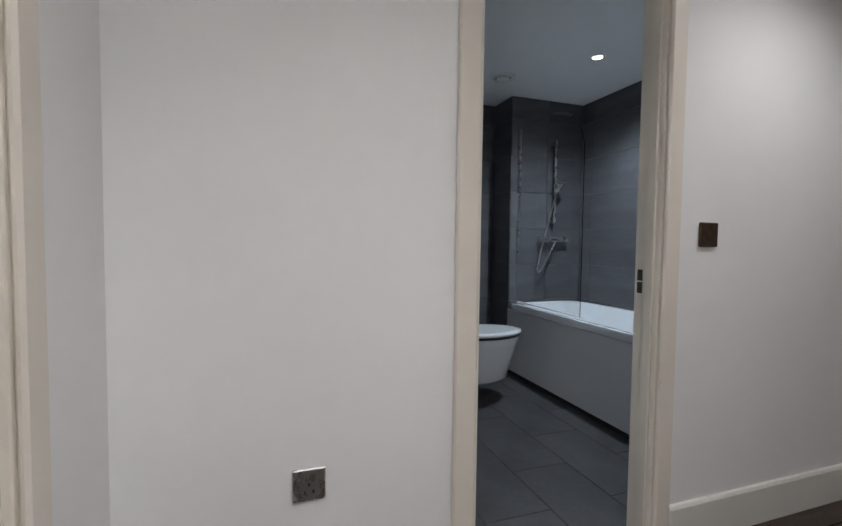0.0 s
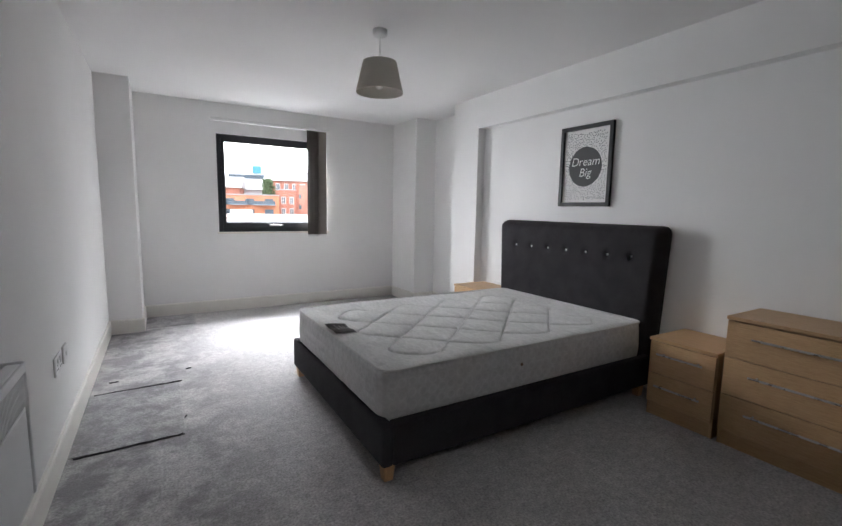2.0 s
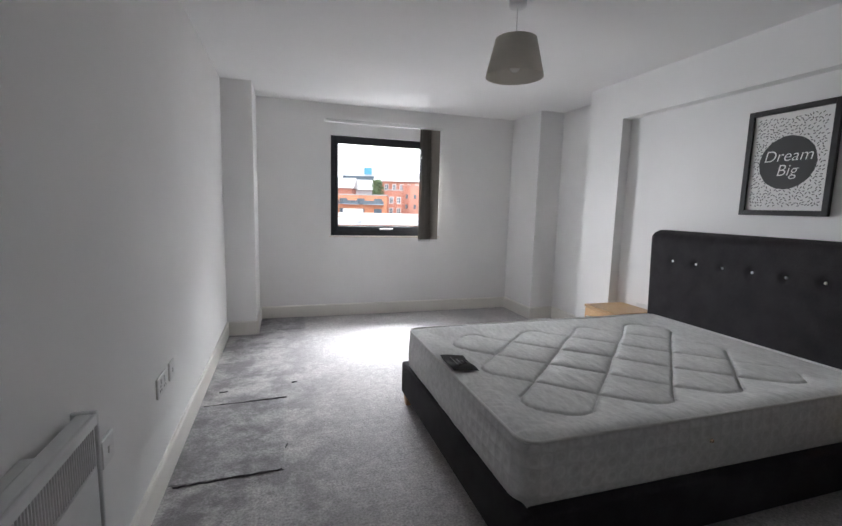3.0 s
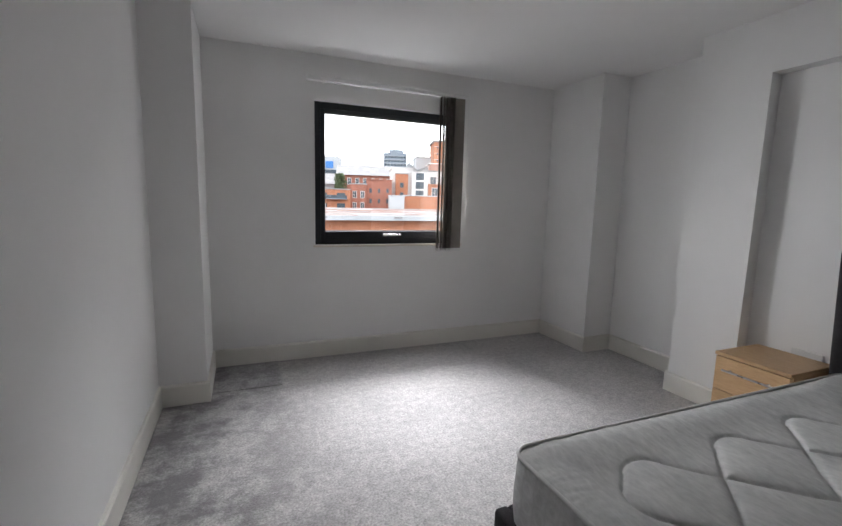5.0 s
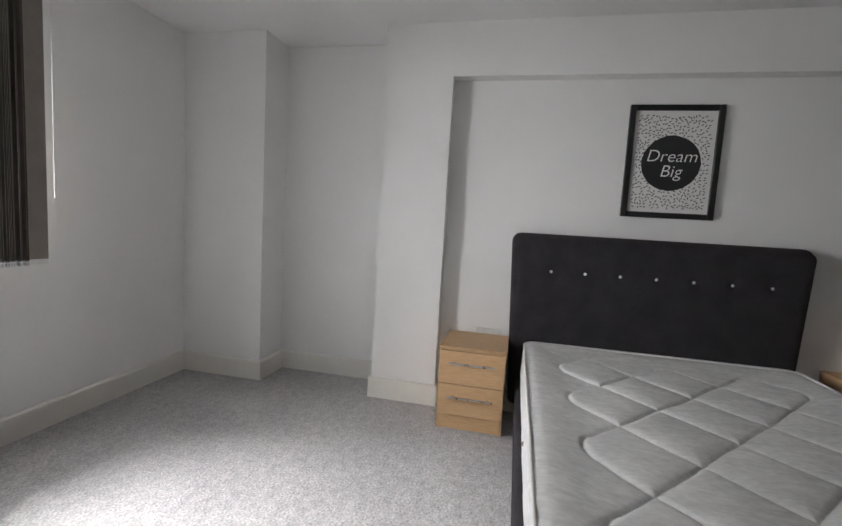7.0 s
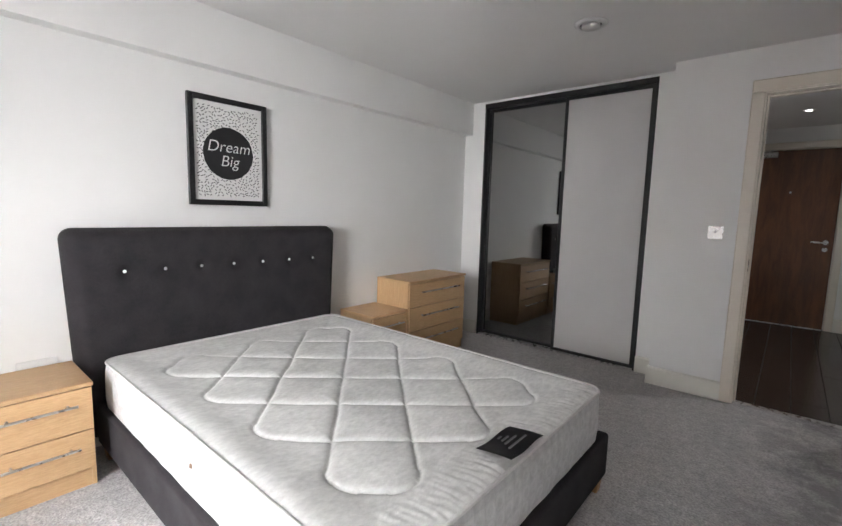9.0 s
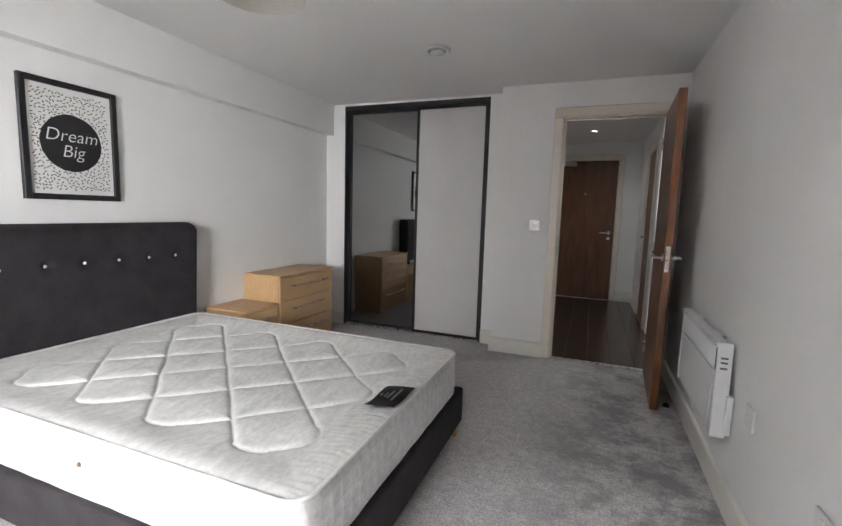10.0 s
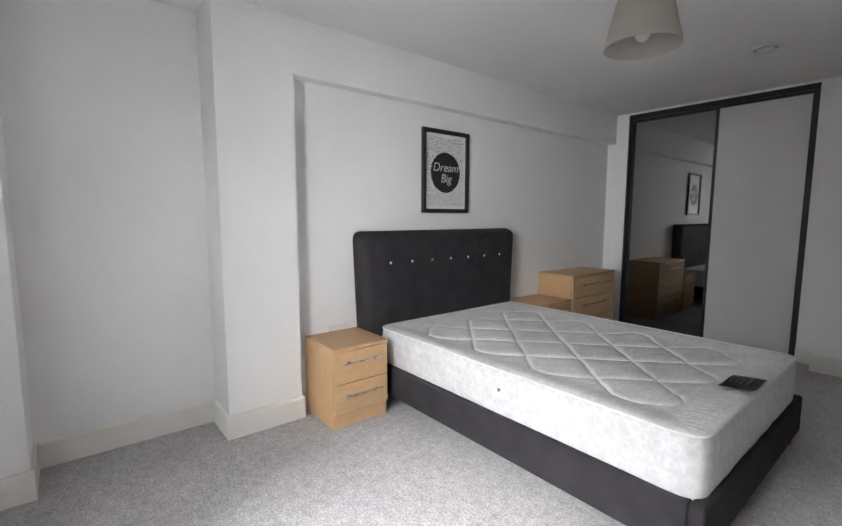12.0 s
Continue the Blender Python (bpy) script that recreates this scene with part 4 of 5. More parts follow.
# ---- sockets and switches ----
def plate(name, centre, out, w, h, material, label, category, rockers=0, pins=0, ink=None):
    """Moulded wall plate with rockers or socket holes; out is the wall's normal."""
    n = Vector(out)
    s = Vector((-n.y, n.x, 0))
    c = Vector(centre)
    t = thing(name, tuple(c), label, category)

    def slab(u0, u1, z0, z1, d0, d1, r):
        p, q = c + s * u0 + n * d0, c + s * u1 + n * d1
        return box_bm(min(p.x, q.x), min(p.y, q.y), c.z + z0, max(p.x, q.x), max(p.y, q.y), c.z + z1, r)
    f = part("faceplate", slab(-w / 2, w / 2, -h / 2, h / 2, 0.0005, 0.010, 0.003), material, t)
    for k in range(rockers):
        u = (k - (rockers - 1) / 2) * (w / max(1, rockers)) * 0.7
        z = 0.02 if pins else 0
        part("rocker", slab(u - 0.007, u + 0.007, z - 0.011, z + 0.011, 0.0095, 0.0145, 0.002), material, f)
    for k in range(pins):
        u = (k - (pins - 1) / 2) * (w / max(1, pins)) * 0.9
        for du, dz in ((0, 0.002), (-0.011, -0.017), (0.011, -0.017)):
            part("pin_hole", slab(u + du - 0.003, u + du + 0.003, dz - 0.004, dz + 0.004, 0.0096, 0.0106, 0), RUBBER, f)
    return t


plate("light_switch", (1.062, 0, 1.14), (0, 1, 0), 0.086, 0.086, STEEL, "brushed steel light switch beside the bedroom door", "light switch", rockers=2)
plate("double_socket", (0, 2.485, 0.45), (1, 0, 0), 0.146, 0.086, PLASTIC, "white double power socket low on the wall", "socket", rockers=2, pins=2)
plate("aerial_socket", (0, 2.655, 0.45), (1, 0, 0), 0.086, 0.086, PLASTIC, "white aerial socket low on the wall", "socket", rockers=1)
plate("fused_spur", (0, 1.885, 0.495), (1, 0, 0), 0.086, 0.086, PLASTIC, "white fused switch beside the heater", "socket", rockers=1)
plate("double_socket", (3.26, 3.17, 0.462), (-1, 0, 0), 0.146, 0.086, PLASTIC, "white double power socket above a bedside cabinet", "socket", rockers=2)
plate("light_switch", (1.25, -1.92, 1.117), (-1, 0, 0), 0.086, 0.086, BRONZE_D, "aged bronze light switch in the hall", "light switch", rockers=1)
plate("single_socket", (1.25, -0.54, 0.445), (-1, 0, 0), 0.086, 0.086, STEEL, "brushed steel socket low on the hall wall", "socket", pins=1)
plate("entry_phone", (0, -2.86, 1.42), (1, 0, 0), 0.085, 0.14, PLASTIC, "white entry-phone panel on the hall wall", "intercom", rockers=2)
plate("thermostat", (0, -2.86, 1.19), (1, 0, 0), 0.086, 0.086, PLASTIC, "white control panel under the entry phone", "control panel", rockers=1)
plate("single_socket", (0, -2.66, 0.49), (1, 0, 0), 0.086, 0.086, PLASTIC, "white power socket in the hall", "socket", rockers=1)

# ---- lamps and ceiling fittings ----
lampc = (1.672, 2.585)
pend = thing("pendant_lamp", (*lampc, H), "unlit pendant lamp with a tapered greige fabric shade", "lamp")
part("ceiling_rose", lathe_bm(((0.0, 0.0), (0.046, 0.0), (0.046, -0.028), (0.040, -0.036), (0.008, -0.038), (0.0, -0.038)), (*lampc, H - 0.0005), 28), PLASTIC, pend, "white plastic ceiling rose")
part("cord", tube_bm((*lampc, H - 0.036), (*lampc, 2.06), 0.0032, n=8), PLASTIC, pend, "white flex")
part("lamp_holder", tube_bm((*lampc, 2.10), (*lampc, 2.03), 0.016, n=16), PLASTIC, pend)
part("bulb", lathe_bm(((0.012, 0.06), (0.016, 0.045), (0.030, 0.018), (0.032, 0.0), (0.026, -0.018), (0.012, -0.029), (0.0, -0.031)), (*lampc, 1.968), 20), BULB, pend, "opal unlit bulb")
part("shade", lathe_bm(((0.150, 0.0), (0.106, 0.187), (0.1035, 0.187), (0.1475, 0.0), (0.150, 0.0)), (*lampc, 1.915), 56), SHADE, pend, "tapered greige fabric shade")
bm = bmesh.new()
for a in (0, 120, 240):
    c, s = math.cos(radians(a)), math.sin(radians(a))
    tube(bm, (lampc[0] + 0.015 * c, lampc[1] + 0.015 * s, 2.075), (lampc[0] + 0.104 * c, lampc[1] + 0.104 * s, 2.095), 0.0015, n=6)
part("shade_ring", bm, STEEL, pend)

vent = thing("ceiling_vent", (1.637, 0.957, H), "round white extract valve on the ceiling", "vent")
part("rim", lathe_bm(((0.060, -0.002), (0.086, -0.001), (0.088, -0.006), (0.078, -0.014), (0.062, -0.016), (0.058, -0.006), (0.060, -0.002)), (1.637, 0.957, H), 40), PLASTIC, vent)
part("disc", lathe_bm(((0.0, -0.004), (0.03, -0.006), (0.05, -0.016), (0.046, -0.026), (0.0, -0.030)), (1.637, 0.957, H), 36), PLASTIC, vent)
# shade of the open slot, put into a flat dark grey ring
part("gap", lathe_bm(((0.048, -0.0068), (0.0605, -0.0068)), (1.637, 0.957, H), 36), GRILLE, vent, "flat ring coloured dark for the shaded air gap")
bvent = copy_thing(vent, Matrix.Translation((2.97, -2.05, H)))
tagged(bvent, "round white extract valve above the bath", "vent")


def downlight(x, y, label):
    t = thing("downlight", (x, y, H), label, "downlight", "recessed downlights")
    part("bezel", lathe_bm(((0.030, 0.0), (0.046, -0.0005), (0.046, -0.005), (0.036, -0.008), (0.030, -0.003)), (x, y, H), 36), STEEL, t, "thin steel bezel")
    part("lens", lathe_bm(((0.0, -0.0012), (0.030, -0.0012)), (x, y, H), 24), LIT, t, "lit frosted lens")


downlight(0.66, -2.18, "lit recessed hall downlight, the one nearest the bedroom added unseen")
# added fitting for the unseen fill lamp, no known downlight stands here
downlight(-0.30, -0.70, "lit recessed hall downlight, the one nearest the bedroom added unseen")
downlight(2.46, -2.45, "lit recessed downlight above the bath")

stop = thing("door_stop", (0.09, 0.62, 0), "black rubber dome door stop on the carpet", "door stop")
part("dome", lathe_bm(((0.021, 0.0), (0.021, 0.012), (0.016, 0.024), (0.007, 0.030), (0.0, 0.031)), (0.075, 0.66, 0), 24), RUBBER, stop)
part("collar", lathe_bm(((0.024, 0.0), (0.024, 0.006), (0.021, 0.007)), (0.075, 0.66, 0), 24), STEEL, stop, "thin steel collar")

# ---- bathroom ----
BX0, BX1, BY0, BY1, BZ = 1.60, 3.292, -3.02, -2.30, 0.588
bath = thing("bathtub", (2.45, -2.68, 0), "white acrylic bath with a plain white side panel", "bathtub")


def tub():
    bm = bmesh.new()
    n = 48
    levels = ((0.0, 0.0, BZ - 0.045), (0.0, 0.0, BZ), (0.055, 0.055, BZ), (0.062, 0.062, BZ - 0.012), (0.085, 0.08, BZ - 0.2), (0.13, 0.12, BZ - 0.36), (0.2, 0.18, BZ - 0.40))
    rings = []
    for k, (ix, iy, z) in enumerate(levels):
        x0, x1, y0, y1 = BX0 + ix, BX1 - ix, BY0 + iy, BY1 - iy
        p = 40 if k < 2 else 7
        ring = []
        for i in range(n):
            a = 2 * math.pi * (i + 0.5) / n
            c, s = math.cos(a), math.sin(a)
            q = (abs(c) ** p + abs(s) ** p) ** (-1 / p)
            ring.append(bm.verts.new(((x0 + x1) / 2 + c * q * (x1 - x0) / 2, (y0 + y1) / 2 + s * q * (y1 - y0) / 2, z)))
        rings.append(ring)
    for a, b in zip(rings, rings[1:]):
        for i in range(n):
            bm.faces.new((a[i], a[(i + 1) % n], b[(i + 1) % n], b[i])).smooth = a is not rings[0]
    bm.faces.new(rings[-1])
    return bm


part("tub", tub(), ACRYLIC, bath)
part("side_panel", box_bm(BX0, BY1 - 0.03, 0.03, BX1, BY1 - 0.012, BZ - 0.05, 0.003), ACRYLIC, bath, "plain white bath panel")
part("panel_plinth", box_bm(BX0, BY1 - 0.035, 0, BX1, BY1 - 0.022, 0.03), RUBBER, bath)
screen = thing("bath_screen", (3.28, -2.37, BZ), "clear glass bath screen with a chrome wall profile", "shower screen")
part("wall_profile", box_bm(3.268, -2.405, 0.99, 3.294, -2.385, 2.02, 0.004), STEEL, screen, "chrome wall profile")
bm = bmesh.new()
xf, xe, zt, rr = 3.265, 2.46, 2.02, 0.34
prof = [(xf, BZ + 0.012), (xe, BZ + 0.012)] + [(xe + rr - rr * math.cos(radians(a)), zt - rr + rr * math.sin(radians(a))) for a in range(0, 91, 9)] + [(xf, zt)]
fr = [bm.verts.new((x, -2.373, z)) for x, z in prof]
bk = [bm.verts.new((x, -2.367, z)) for x, z in prof]
bm.faces.new(fr)
bm.faces.new(bk[::-1])
for i in range(len(prof)):
    bm.faces.new((fr[i], bk[i], bk[(i + 1) % len(prof)], fr[(i + 1) % len(prof)]))
sg = part("glass", bm, PANE, screen, "clear toughened glass with one rounded corner")
sg.visible_shadow = False
part("bottom_seal", box_bm(xe, -2.401, BZ + 0.001, xf, -2.389, BZ + 0.013), PLASTIC, screen)

shower = thing("shower", (3.27, -2.72, 1.1), "chrome shower mixer with riser rail and hose", "shower")
part("riser_rail", tube_bm((3.24, -2.72, 1.25), (3.24, -2.72, 1.95), 0.010, n=14), STEEL, shower)
for z in (1.27, 1.93):
    part("rail_bracket", tube_bm((3.30, -2.72, z), (3.24, -2.72, z), 0.013, n=14), STEEL, shower)
part("mixer", tube_bm((3.25, -2.86, 1.12), (3.25, -2.58, 1.12), 0.022, n=20), STEEL, shower, "chrome bar mixer valve")
part("handset", tube_bm((3.22, -2.72, 1.52), (3.17, -2.72, 1.60), 0.016, 0.045, n=24), STEEL, shower)
hose = bmesh.new()
last = None
for i in range(25):
    u = i / 24
    p = Vector((3.22, -2.72 + 0.17 * math.sin(math.pi * u), 1.10 + 0.42 * u * u - 0.34 * math.sin(math.pi * u)))
    if last is not None:
        tube(hose, last, p, 0.007, n=8, caps=False)
    last = p
part("hose", hose, STEEL, shower, "ribbed chrome hose")


def toilet_bm(levels, yb, n=36):
    """Pan section by section: flat at the wall, rounded at the front, facing -y."""
    bm = bmesh.new()
    rings = []
    for w, length, z in levels:
        ring = []
        for i in range(n):
            a = 2 * math.pi * i / n
            x, y = w * math.cos(a), math.sin(a)
            yy = yb - length * 0.42 - (length * 0.58 * (-y) if y < 0 else -length * 0.42 * min(1, y * 1.25))
            ring.append(bm.verts.new((2.76 + x * (1 if y < 0 else min(1.0, 0.98)), yy, z)))
        rings.append(ring)
    for a, b in zip(rings, rings[1:]):
        for i in range(n):
            bm.faces.new((a[i], a[(i + 1) % n], b[(i + 1) % n], b[i])).smooth = True
    bm.faces.new(rings[0])
    bm.faces.new(rings[-1])
    return bm


wc = thing("toilet", (2.76, -1.8, 0.1), "white wall-hung toilet with a closed lid", "toilet")
part("pan", toilet_bm(((0.115, 0.40, 0.145), (0.135, 0.435, 0.165), (0.155, 0.465, 0.275), (0.172, 0.50, 0.395), (0.180, 0.52, 0.450)), -1.562), CERAMIC, wc)
# the shade below the lid is given by this ring's black colour
part("seat", toilet_bm(((0.182, 0.525, 0.453), (0.186, 0.53, 0.459), (0.186, 0.53, 0.467)), -1.562), RUBBER, wc, "seat ring coloured black for the shaded gap under the lid")
part("lid", toilet_bm(((0.186, 0.532, 0.469), (0.188, 0.535, 0.479), (0.184, 0.53, 0.489), (0.16, 0.49, 0.494)), -1.562), CERAMIC, wc, "closed white lid")

# ---- the town outside ----
EYE = Vector((0.5, 2.5, 1.2))
structure("ground", boxes((-2500, -2500, -12.4, 2500, 2500, -12)), TARMAC, "grey tarmac ground far below the window", "ground")


def bearing(az, dist):
    return EYE.x + dist * math.sin(radians(az)), EYE.y + dist * math.cos(radians(az))


def block(name, az0, az1, dist, top, label, wall, roof="flat", depth=14.0, rows=0, cols=0, wz=(0.2, 0.9), win=(0.5, 0.5), frame=None, band=None, base=-12.0, wx=(0.0, 1.0), roofmat=None):
    """A house block facing the flat: wall box, roof, windows with frames set into real recess-deep surrounds. top: rise over distance."""
    x0, y0 = bearing(az0, dist / math.cos(radians(az0 - 16)))
    x1, y1 = bearing(az1, dist / math.cos(radians(az1 - 16)))
    w = math.hypot(x1 - x0, y1 - y0)
    ang = math.atan2(y1 - y0, x1 - x0)
    zt = EYE.z + 0.72 * top * dist
    m = Matrix.Translation((x0, y0, 0)) @ Matrix.Rotation(ang, 4, "Z")
    t = thing(name, (x0, y0, base), label, "building", "town buildings")

    def put(pname, bm, material, parent, lab=""):
        bm.transform(m)
        return part(pname, bm, material, parent, lab)
    body = put("wall", box_bm(0, 0, base, w, depth, zt), wall, t)
    rm = roofmat or ROOF_G
    if roof == "gable":
        bm = bmesh.new()
        rise = zt + 0.026 * dist
        vs = [bm.verts.new(p) for p in ((-0.5, -0.6, zt), (w + 0.5, -0.6, zt), (w + 0.5, depth + 0.6, zt), (-0.5, depth + 0.6, zt), (-0.5, depth / 2, rise), (w + 0.5, depth / 2, rise))]
        for f in ((0, 1, 5, 4), (3, 4, 5, 2), (0, 4, 3), (1, 2, 5), (0, 3, 2, 1)):
            bm.faces.new([vs[i] for i in f])
        put("roof", bm, rm, t)
    elif roof == "butterfly":
        bm = bmesh.new()
        vs = [bm.verts.new(p) for p in ((-0.8, -1, zt + 2.2), (w * 0.32, -1, zt + 0.15), (w + 0.9, -1, zt + 2.0), (-0.8, depth, zt + 2.2), (w * 0.32, depth, zt + 0.15), (w + 0.9, depth, zt + 2.0))]
        bm.faces.new([vs[i] for i in (0, 1, 4, 3)])
        bm.faces.new([vs[i] for i in (1, 2, 5, 4)])
        bmesh.ops.solidify(bm, geom=bm.faces[:], thickness=0.25)
        put("roof", bm, rm, t)
        bm = bmesh.new()
        vs = [bm.verts.new(p) for p in ((0, -0.02, zt - 0.1), (w, -0.02, zt - 0.1), (w, -0.02, zt + 1.5), (w * 0.32, -0.02, zt - 0.05), (0, -0.02, zt + 1.4))]
        bm.faces.new(vs)
        bmesh.ops.solidify(bm, geom=bm.faces[:], thickness=0.3)
        put("gable", bm, wall, t)
    else:
        put("roof", box_bm(-0.15, -0.15, zt, w + 0.15, depth + 0.15, zt + 0.0022 * dist), rm, t)
    zb = EYE.z - 0.03 * dist
    for r in range(rows):
        zc = zb + (zt - zb) * (wz[0] + (wz[1] - wz[0]) * (r + 0.5) / rows)
        hh = (zt - zb) * (wz[1] - wz[0]) / rows * win[1] / 2
        if band:
            put("band", box_bm(-0.05, -0.12, zc + hh * 1.25, w + 0.05, -0.002, zc + hh * 1.25 + 0.25 * hh), band, body)
        for c in range(cols):
            xc = w * (wx[0] + (wx[1] - wx[0]) * (c + 0.5) / cols)
            ww = w * (wx[1] - wx[0]) / cols * win[0] / 2
            wd = put("window", box_bm(xc - ww, -0.06, zc - hh, xc + ww, -0.003, zc + hh), WIN_D, body)
            if frame:
                f = 0.14 * min(ww, hh) + 0.05
                put("window_frame", boxes((xc - ww - f, -0.14, zc - hh - f, xc - ww, -0.004, zc + hh + f), (xc + ww, -0.14, zc - hh - f, xc + ww + f, -0.004, zc + hh + f),
                                          (xc - ww, -0.14, zc + hh, xc + ww, -0.004, zc + hh + f), (xc - ww, -0.14, zc - hh - f, xc + ww, -0.004, zc - hh),
                                          (xc - f / 3, -0.13, zc - hh, xc + f / 3, -0.065, zc + hh), (xc - ww, -0.13, zc - f / 3, xc - f / 3, -0.065, zc + f / 3)), frame, wd)
    return t, m, w, zt, put


# flat-roofed neighbour
near = thing("flat_roofed_block", (5, 43.5, -12), "low brick block with a pale patched flat roof", "building", "town buildings")
part("wall", box_bm(-22, 43.5, -12, 52, 92, -0.55), BRICK_O, near)
part("roof", box_bm(-22.6, 43.0, -0.55, 52.6, 92.5, -0.25), ROOF_F, near, "pale patched roofing felt")
part("parapet_edge", box_bm(-22.8, 42.8, -0.62, 52.8, 43.4, -0.18), CONC_L, near)
rng = random.Random(8)
for i in range(46):
    x, y = rng.uniform(-8, 38), rng.uniform(44.5, 88)
    part("roof_seam", box_bm(x, y, -0.25, x + rng.uniform(4, 16), y + rng.uniform(0.15, 0.5), -0.20), rng.choice((CONC_L, ROOF_G, BRICK_P, BRICK_R)), near)
for x in (7, 14.5, 24):
    part("roof_outlet", box_bm(x, 42.65, -0.42, x + 0.8, 42.8, -0.22), ROOF_G, near)

# balconied flats
flats, m, w, zt, put = block("balcony_flats", 2.0, 13.2, 100, 0.034, "orange brick flats with glazed balconies", BRICK_O, rows=2, cols=5, wz=(0.1, 0.95), win=(0.45, 0.6), frame=None)
for r, zc in enumerate((EYE.z - 1.6, EYE.z + 1.2)):
    for xa, xb in ((0.12, 0.46), (0.50, 0.68), (0.74, 0.97)):
        b = put("balcony", boxes((w * xa, -1.3, zc - 0.9, w * xb, -0.02, zc - 0.75)), CONC, flats)
        put("balcony_rail", boxes((w * xa, -1.3, zc - 0.75, w * xb, -1.24, zc - 0.05), (w * xa, -1.32, zc - 0.05, w * xb, -1.22, zc + 0.02)), WIN_D, b, "dark glass balcony rail")
put("white_bay", box_bm(w * 0.5, -0.5, -9, w * 0.73, -0.03, EYE.z - 0.7), RENDER_W, flats, "white rendered bay")
block("brick_house", 13.3, 15.3, 104, 0.052, "brick town house with white sash windows", BRICK_R, "flat", rows=2, cols=2, wz=(0.1, 0.85), win=(0.42, 0.55), frame=RENDER_W)
block("brick_warehouse", 15.3, 18.6, 106, 0.066, "dark red brick warehouse with small grey windows", BRICK_R, rows=2, cols=3, wz=(0.25, 0.85), win=(0.28, 0.42), roofmat=BRICK_R)
block("slate_terrace", 11.6, 18.6, 135, 0.080, "long terrace with a grey slate roof and white windows", BRICK_R, "gable", rows=1, cols=7, wz=(0.72, 0.97), win=(0.4, 0.6), frame=RENDER_W)
block("low_terrace", 2.0, 8.6, 140, 0.055, "brick terrace with a grey roof", BRICK_R, "gable", rows=1, cols=5, wz=(0.5, 0.9), win=(0.35, 0.5))
block("pale_hall", 8.4, 11.8, 150, 0.050, "pale grey sheet-roofed hall", CONC_L, "gable", roofmat=ROOF_G)
tower, m, w, zt, put = block("pale_office", 7.3, 12.0, 240, 0.108, "pale office block with a stepped top", CONC_L, rows=3, cols=1, wz=(0.3, 0.98), win=(0.98, 0.35), roofmat=CONC_L)
put("upper_storey", box_bm(w * 0.1, 0, zt, w * 0.97, 14, zt + 4.5), CONC_L, tower)
put("sign", box_bm(w * 0.60, -0.5, zt - 1.6, w * 0.80, -0.02, zt + 2.0), SIGN_B, tower, "plain blue sign panel")
office, m, w, zt, put = block("office_tower", 17.5, 20.4, 300, 0.148, "tall blue-grey office tower with window bands", CONC, rows=9, cols=7, wz=(0.42, 0.98), win=(0.8, 0.5), band=CONC_L, roofmat=CONC)
put("plant_room", box_bm(w * 0.25, 2, zt, w * 0.85, 12, zt + 3.2), CONC, office)
# white and orange flats with a butterfly roof
block("white_flats", 18.6, 21.2, 112, 0.106, "white rendered flats with an orange brick bay", RENDER_W, rows=3, cols=2, wz=(0.2, 0.9), win=(0.2, 0.45), roofmat=RENDER_W)
bay, m, w, zt, put = block("orange_bay", 19.1, 20.7, 110.5, 0.088, "orange brick bay with a dark flat roof", BRICK_O, rows=3, cols=1, wz=(0.15, 0.85), win=(0.3, 0.5), depth=1.4)
bf, m, w, zt, put = block("butterfly_roof_flats", 21.2, 23.3, 111, 0.098, "white flats with dark glazing and a butterfly roof", RENDER_W, "butterfly", rows=4, cols=1, wz=(0.2, 0.98), win=(0.5, 0.8), roofmat=CONC_L)
block("white_orange_flats", 23.3, 27.4, 113, 0.099, "flats with white upper and orange lower storeys", RENDER_W, rows=1, cols=3, wz=(0.66, 0.92), win=(0.45, 0.6), frame=ROOF_G)
block("orange_storey", 23.35, 26.9, 112, 0.056, "orange brick lower storeys with dark windows", BRICK_O, rows=1, cols=2, wz=(0.55, 0.95), win=(0.4, 0.75), frame=RENDER_W, depth=0.9, roofmat=BRICK_O)
block("pink_flats", 27.2, 34, 108, 0.092, "pink brick flats with tall blue-grey windows", BRICK_P, rows=4, cols=4, wz=(0.05, 0.95), win=(0.3, 0.55), frame=CONC, roofmat=BRICK_P)
block("brick_parapet", 20.3, 26.6, 98, 0.020, "plain orange brick parapet wall", BRICK_O, depth=5, roofmat=CONC_L)
block("white_plant_room", 18.3, 20.3, 97, 0.018, "white roof plant room", CONC_L, depth=6, roofmat=CONC_L)
bt, m, w, zt, put = block("brick_tower", 23.95, 25.75, 190, 0.190, "square brick tower with pale bands and a hipped cap", BRICK_O, rows=6, cols=2, wz=(0.45, 0.97), win=(0.2, 0.25), band=RENDER_W, roofmat=BRICK_P)
put("cap", box_bm(-0.5, -0.5, zt, w + 0.5, 15, zt + 0.8), ROOF_G, bt)
block("grey_block", 21.6, 23.7, 200, 0.140, "plain grey concrete block", CONC_L, roofmat=ROOF_G)
block("banded_block", 23.4, 28.0, 175, 0.122, "brick block with pale horizontal bands", BRICK_P, rows=4, cols=1, wz=(0.5, 0.98), win=(0.02, 0.1), band=RENDER_W, roofmat=RENDER_W)
block("corner_block", 28.4, 36, 130, 0.128, "orange brick block with a pale roof edge", BRICK_O, rows=5, cols=3, wz=(0.3, 0.95), win=(0.3, 0.4), roofmat=RENDER_W)
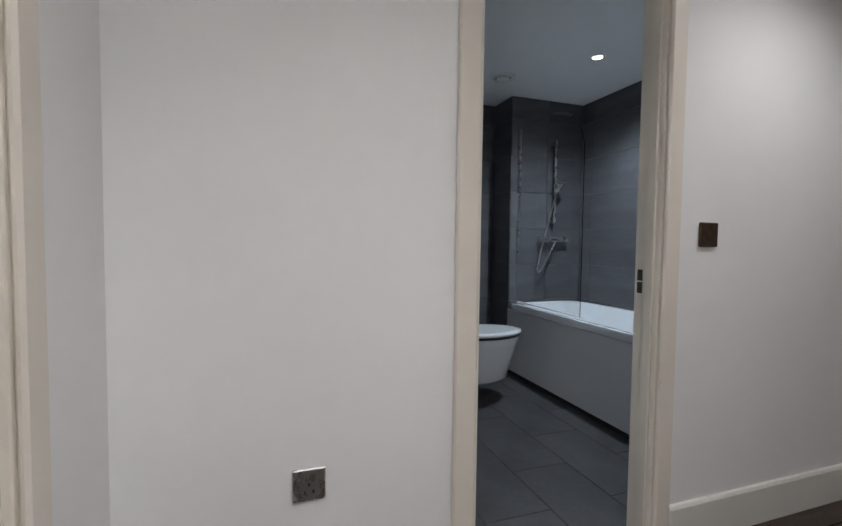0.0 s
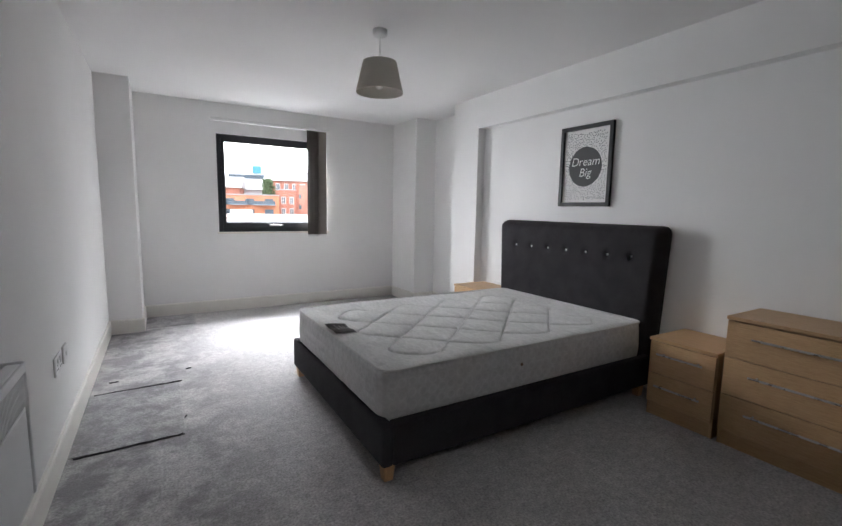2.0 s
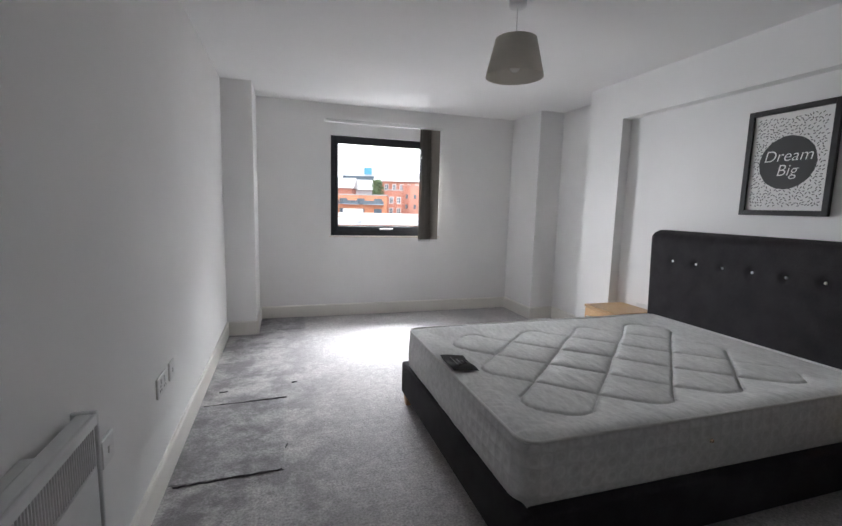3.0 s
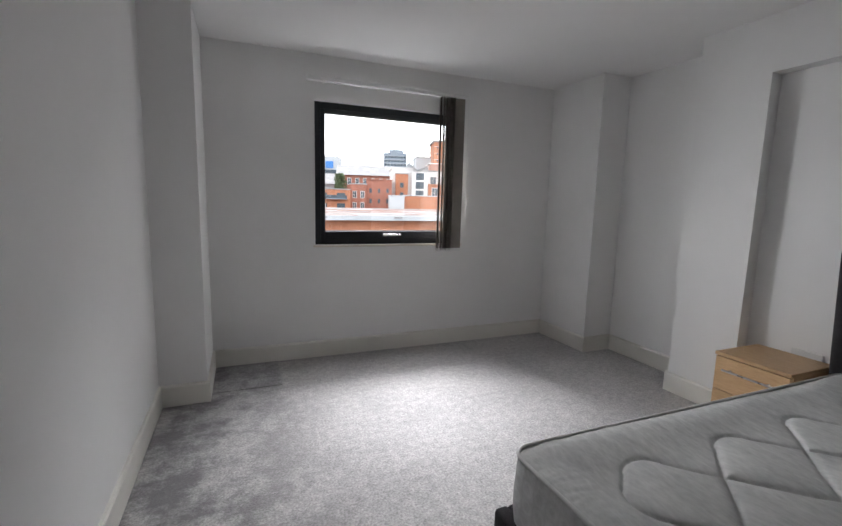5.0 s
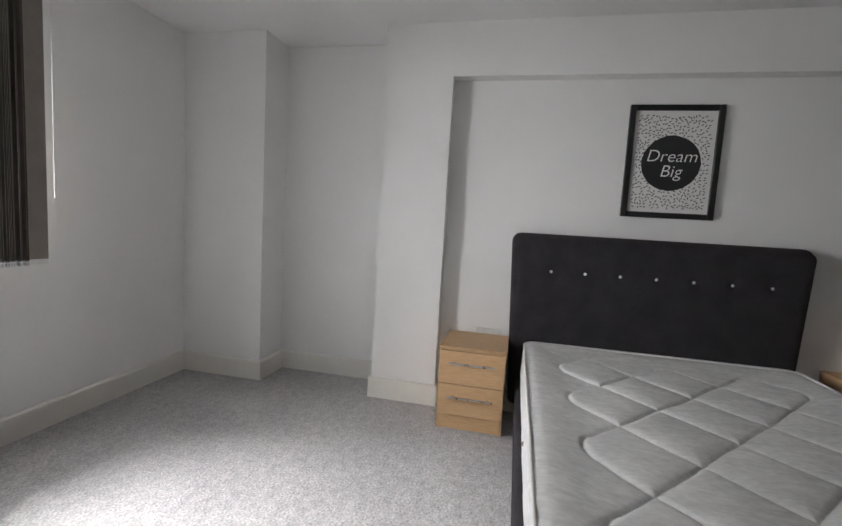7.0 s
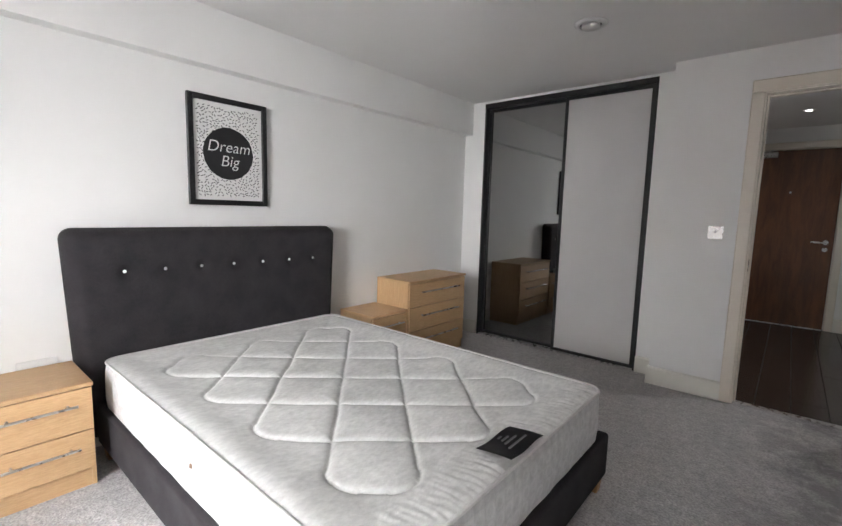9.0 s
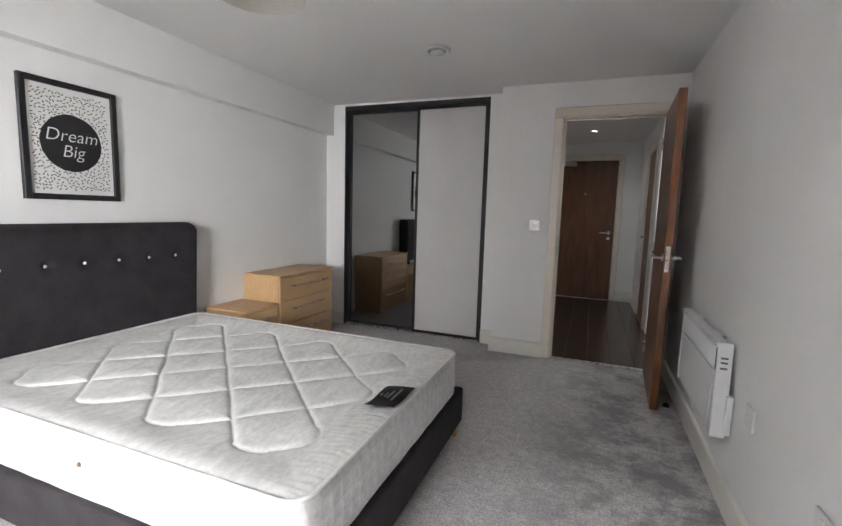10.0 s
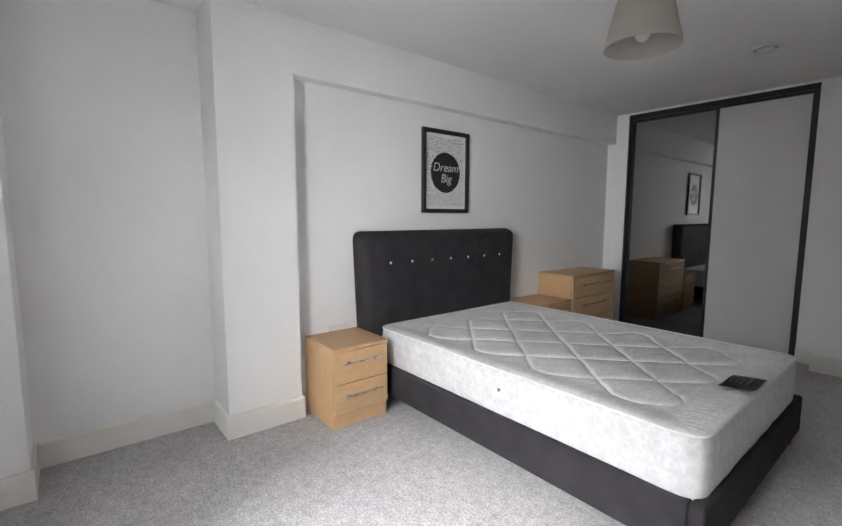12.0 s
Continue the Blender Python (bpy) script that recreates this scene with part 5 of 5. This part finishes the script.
block("low_shops", -14, 2, 110, 0.030, "low red brick shops beyond the roof", BRICK_R, rows=2, cols=9, wz=(0.2, 0.9), win=(0.4, 0.5), frame=RENDER_W)

# tree between the roofs
tx, ty = bearing(11.9, 130)
tree = thing("tree", (tx, ty, -12), "bushy green tree between brick houses", "tree")
bm = bmesh.new()
tube(bm, (tx, ty, -12), (tx + 0.3, ty, 6), 0.5, 0.25, n=10)
for i in range(6):
    a = i * 1.05
    tube(bm, (tx + 0.25, ty, 1 + i * 0.8), (tx + 1.4 * math.cos(a), ty + 1.4 * math.sin(a), 4 + i * 0.9), 0.16, 0.05, n=6)
part("trunk", bm, BARK, tree)
rng = random.Random(21)
verts, faces = [], []
for k in range(1500):
    a, h = rng.uniform(0, 2 * math.pi), rng.random()
    rad = 1.7 * math.sqrt(rng.random()) * (1 - 0.6 * abs(h - 0.4)) * (1 + 0.35 * math.sin(3 * a + 5 * h))
    c = Vector((tx + rad * math.cos(a), ty + rad * math.sin(a), 3.4 + 5.6 * h))
    e = Euler((rng.uniform(0, 6), rng.uniform(0, 6), rng.uniform(0, 6))).to_matrix()
    i = len(verts)
    verts += [c + e @ Vector(p) for p in ((-0.3, 0, 0), (0, -0.16, 0.03), (0.3, 0, 0), (0, 0.16, 0.03))]
    faces.append((i, i + 1, i + 2, i + 3))
me = bpy.data.meshes.new("crown")
me.from_pydata([tuple(v) for v in verts], [], faces)
me.materials.append(LEAF)
crown = new("crown", me)
crown.parent, crown.matrix_parent_inverse = tree, PLACE[tree.name].inverted()


# ---- boards and tiles ----
def pieces(name, rows, material, parent):
    """Bevelled slabs that share a mesh for each size: (x0, y0, z0, x1, y1, z1)."""
    shared = {}
    for x0, y0, z0, x1, y1, z1 in rows:
        key = (round(x1 - x0, 3), round(y1 - y0, 3), round(z1 - z0, 3))
        if key not in shared:
            bm = box_bm(-key[0] / 2, -key[1] / 2, -key[2] / 2, key[0] / 2, key[1] / 2, key[2] / 2, 0.0015)
            me = bpy.data.meshes.new(name)
            bm.to_mesh(me)
            bm.free()
            me.materials.append(material)
            shared[key] = me
        ob = new(name, shared[key])
        ob.parent = parent
        ob.matrix_parent_inverse = PLACE[parent.name].inverted()
        ob.location = ((x0 + x1) / 2, (y0 + y1) / 2, (z0 + z1) / 2)


rows = []
for i in range(7):
    x0 = 0.0 + 0.19 * i if i else 0.0
    x1 = min(1.25, x0 + 0.188)
    y = -3.15 - 0.4 * (i % 3)
    while y < -0.06:
        a, b = max(-3.15, y), min(-0.06, y + 1.2)
        if b - a > 0.05:
            rows.append((x0 + 0.001, a + 0.001, -0.012, x1 - 0.001, b - 0.001, 0.0))
        y += 1.2
for i in range(3):
    rows.append((-0.60 + 0.2 * i, -1.30, -0.012, -0.601 + 0.2 * (i + 1), -0.10, 0.0))
pieces("plank", rows, PLANK, floor_hall)

rows = []
for i in range(4):
    for j in range(8):
        x0, y0 = 1.26 + 0.602 * i - (0.3 if j % 2 else 0), -3.03 + 0.302 * j
        a, b = max(1.26, x0), min(3.60, x0 + 0.599)
        c, e = max(-3.03, y0), min(-0.95, y0 + 0.299)
        if b - a > 0.04 and e - c > 0.04:
            rows.append((a, c, -0.010, b, e, 0.0))
pieces("tile", rows, FTILE, floor_bath)

wall_tiles = bpy.data.objects["wall_bathroom"]
rows = []
for k in range(8):
    z0, z1 = 0.302 * k, min(H - 0.001, 0.302 * k + 0.299)
    if z1 - z0 < 0.03:
        continue
    for i in range(4):
        a, b = 1.352 + 0.602 * i, min(3.294, 1.352 + 0.602 * i + 0.599)
        if b - a > 0.04:
            rows.append((a, -3.035, z0, b, -3.025, z1))
    for y0, y1 in ((-3.024, -2.68), (-2.677, -2.332)):
        rows.append((3.295, y0, z0, 3.305, y1, z1))
    rows.append((3.295, -2.331, z0, 3.598, -2.321, z1))
    for y0, y1 in ((-2.318, -1.96), (-1.957, -1.572)):
        rows.append((3.590, y0, z0, 3.600, y1, z1))
    for x0, x1 in ((2.352, 2.95), (2.953, 3.588)):
        rows.append((x0, -1.571, z0, x1, -1.561, z1))
pieces("tile", rows, TILE, wall_tiles)
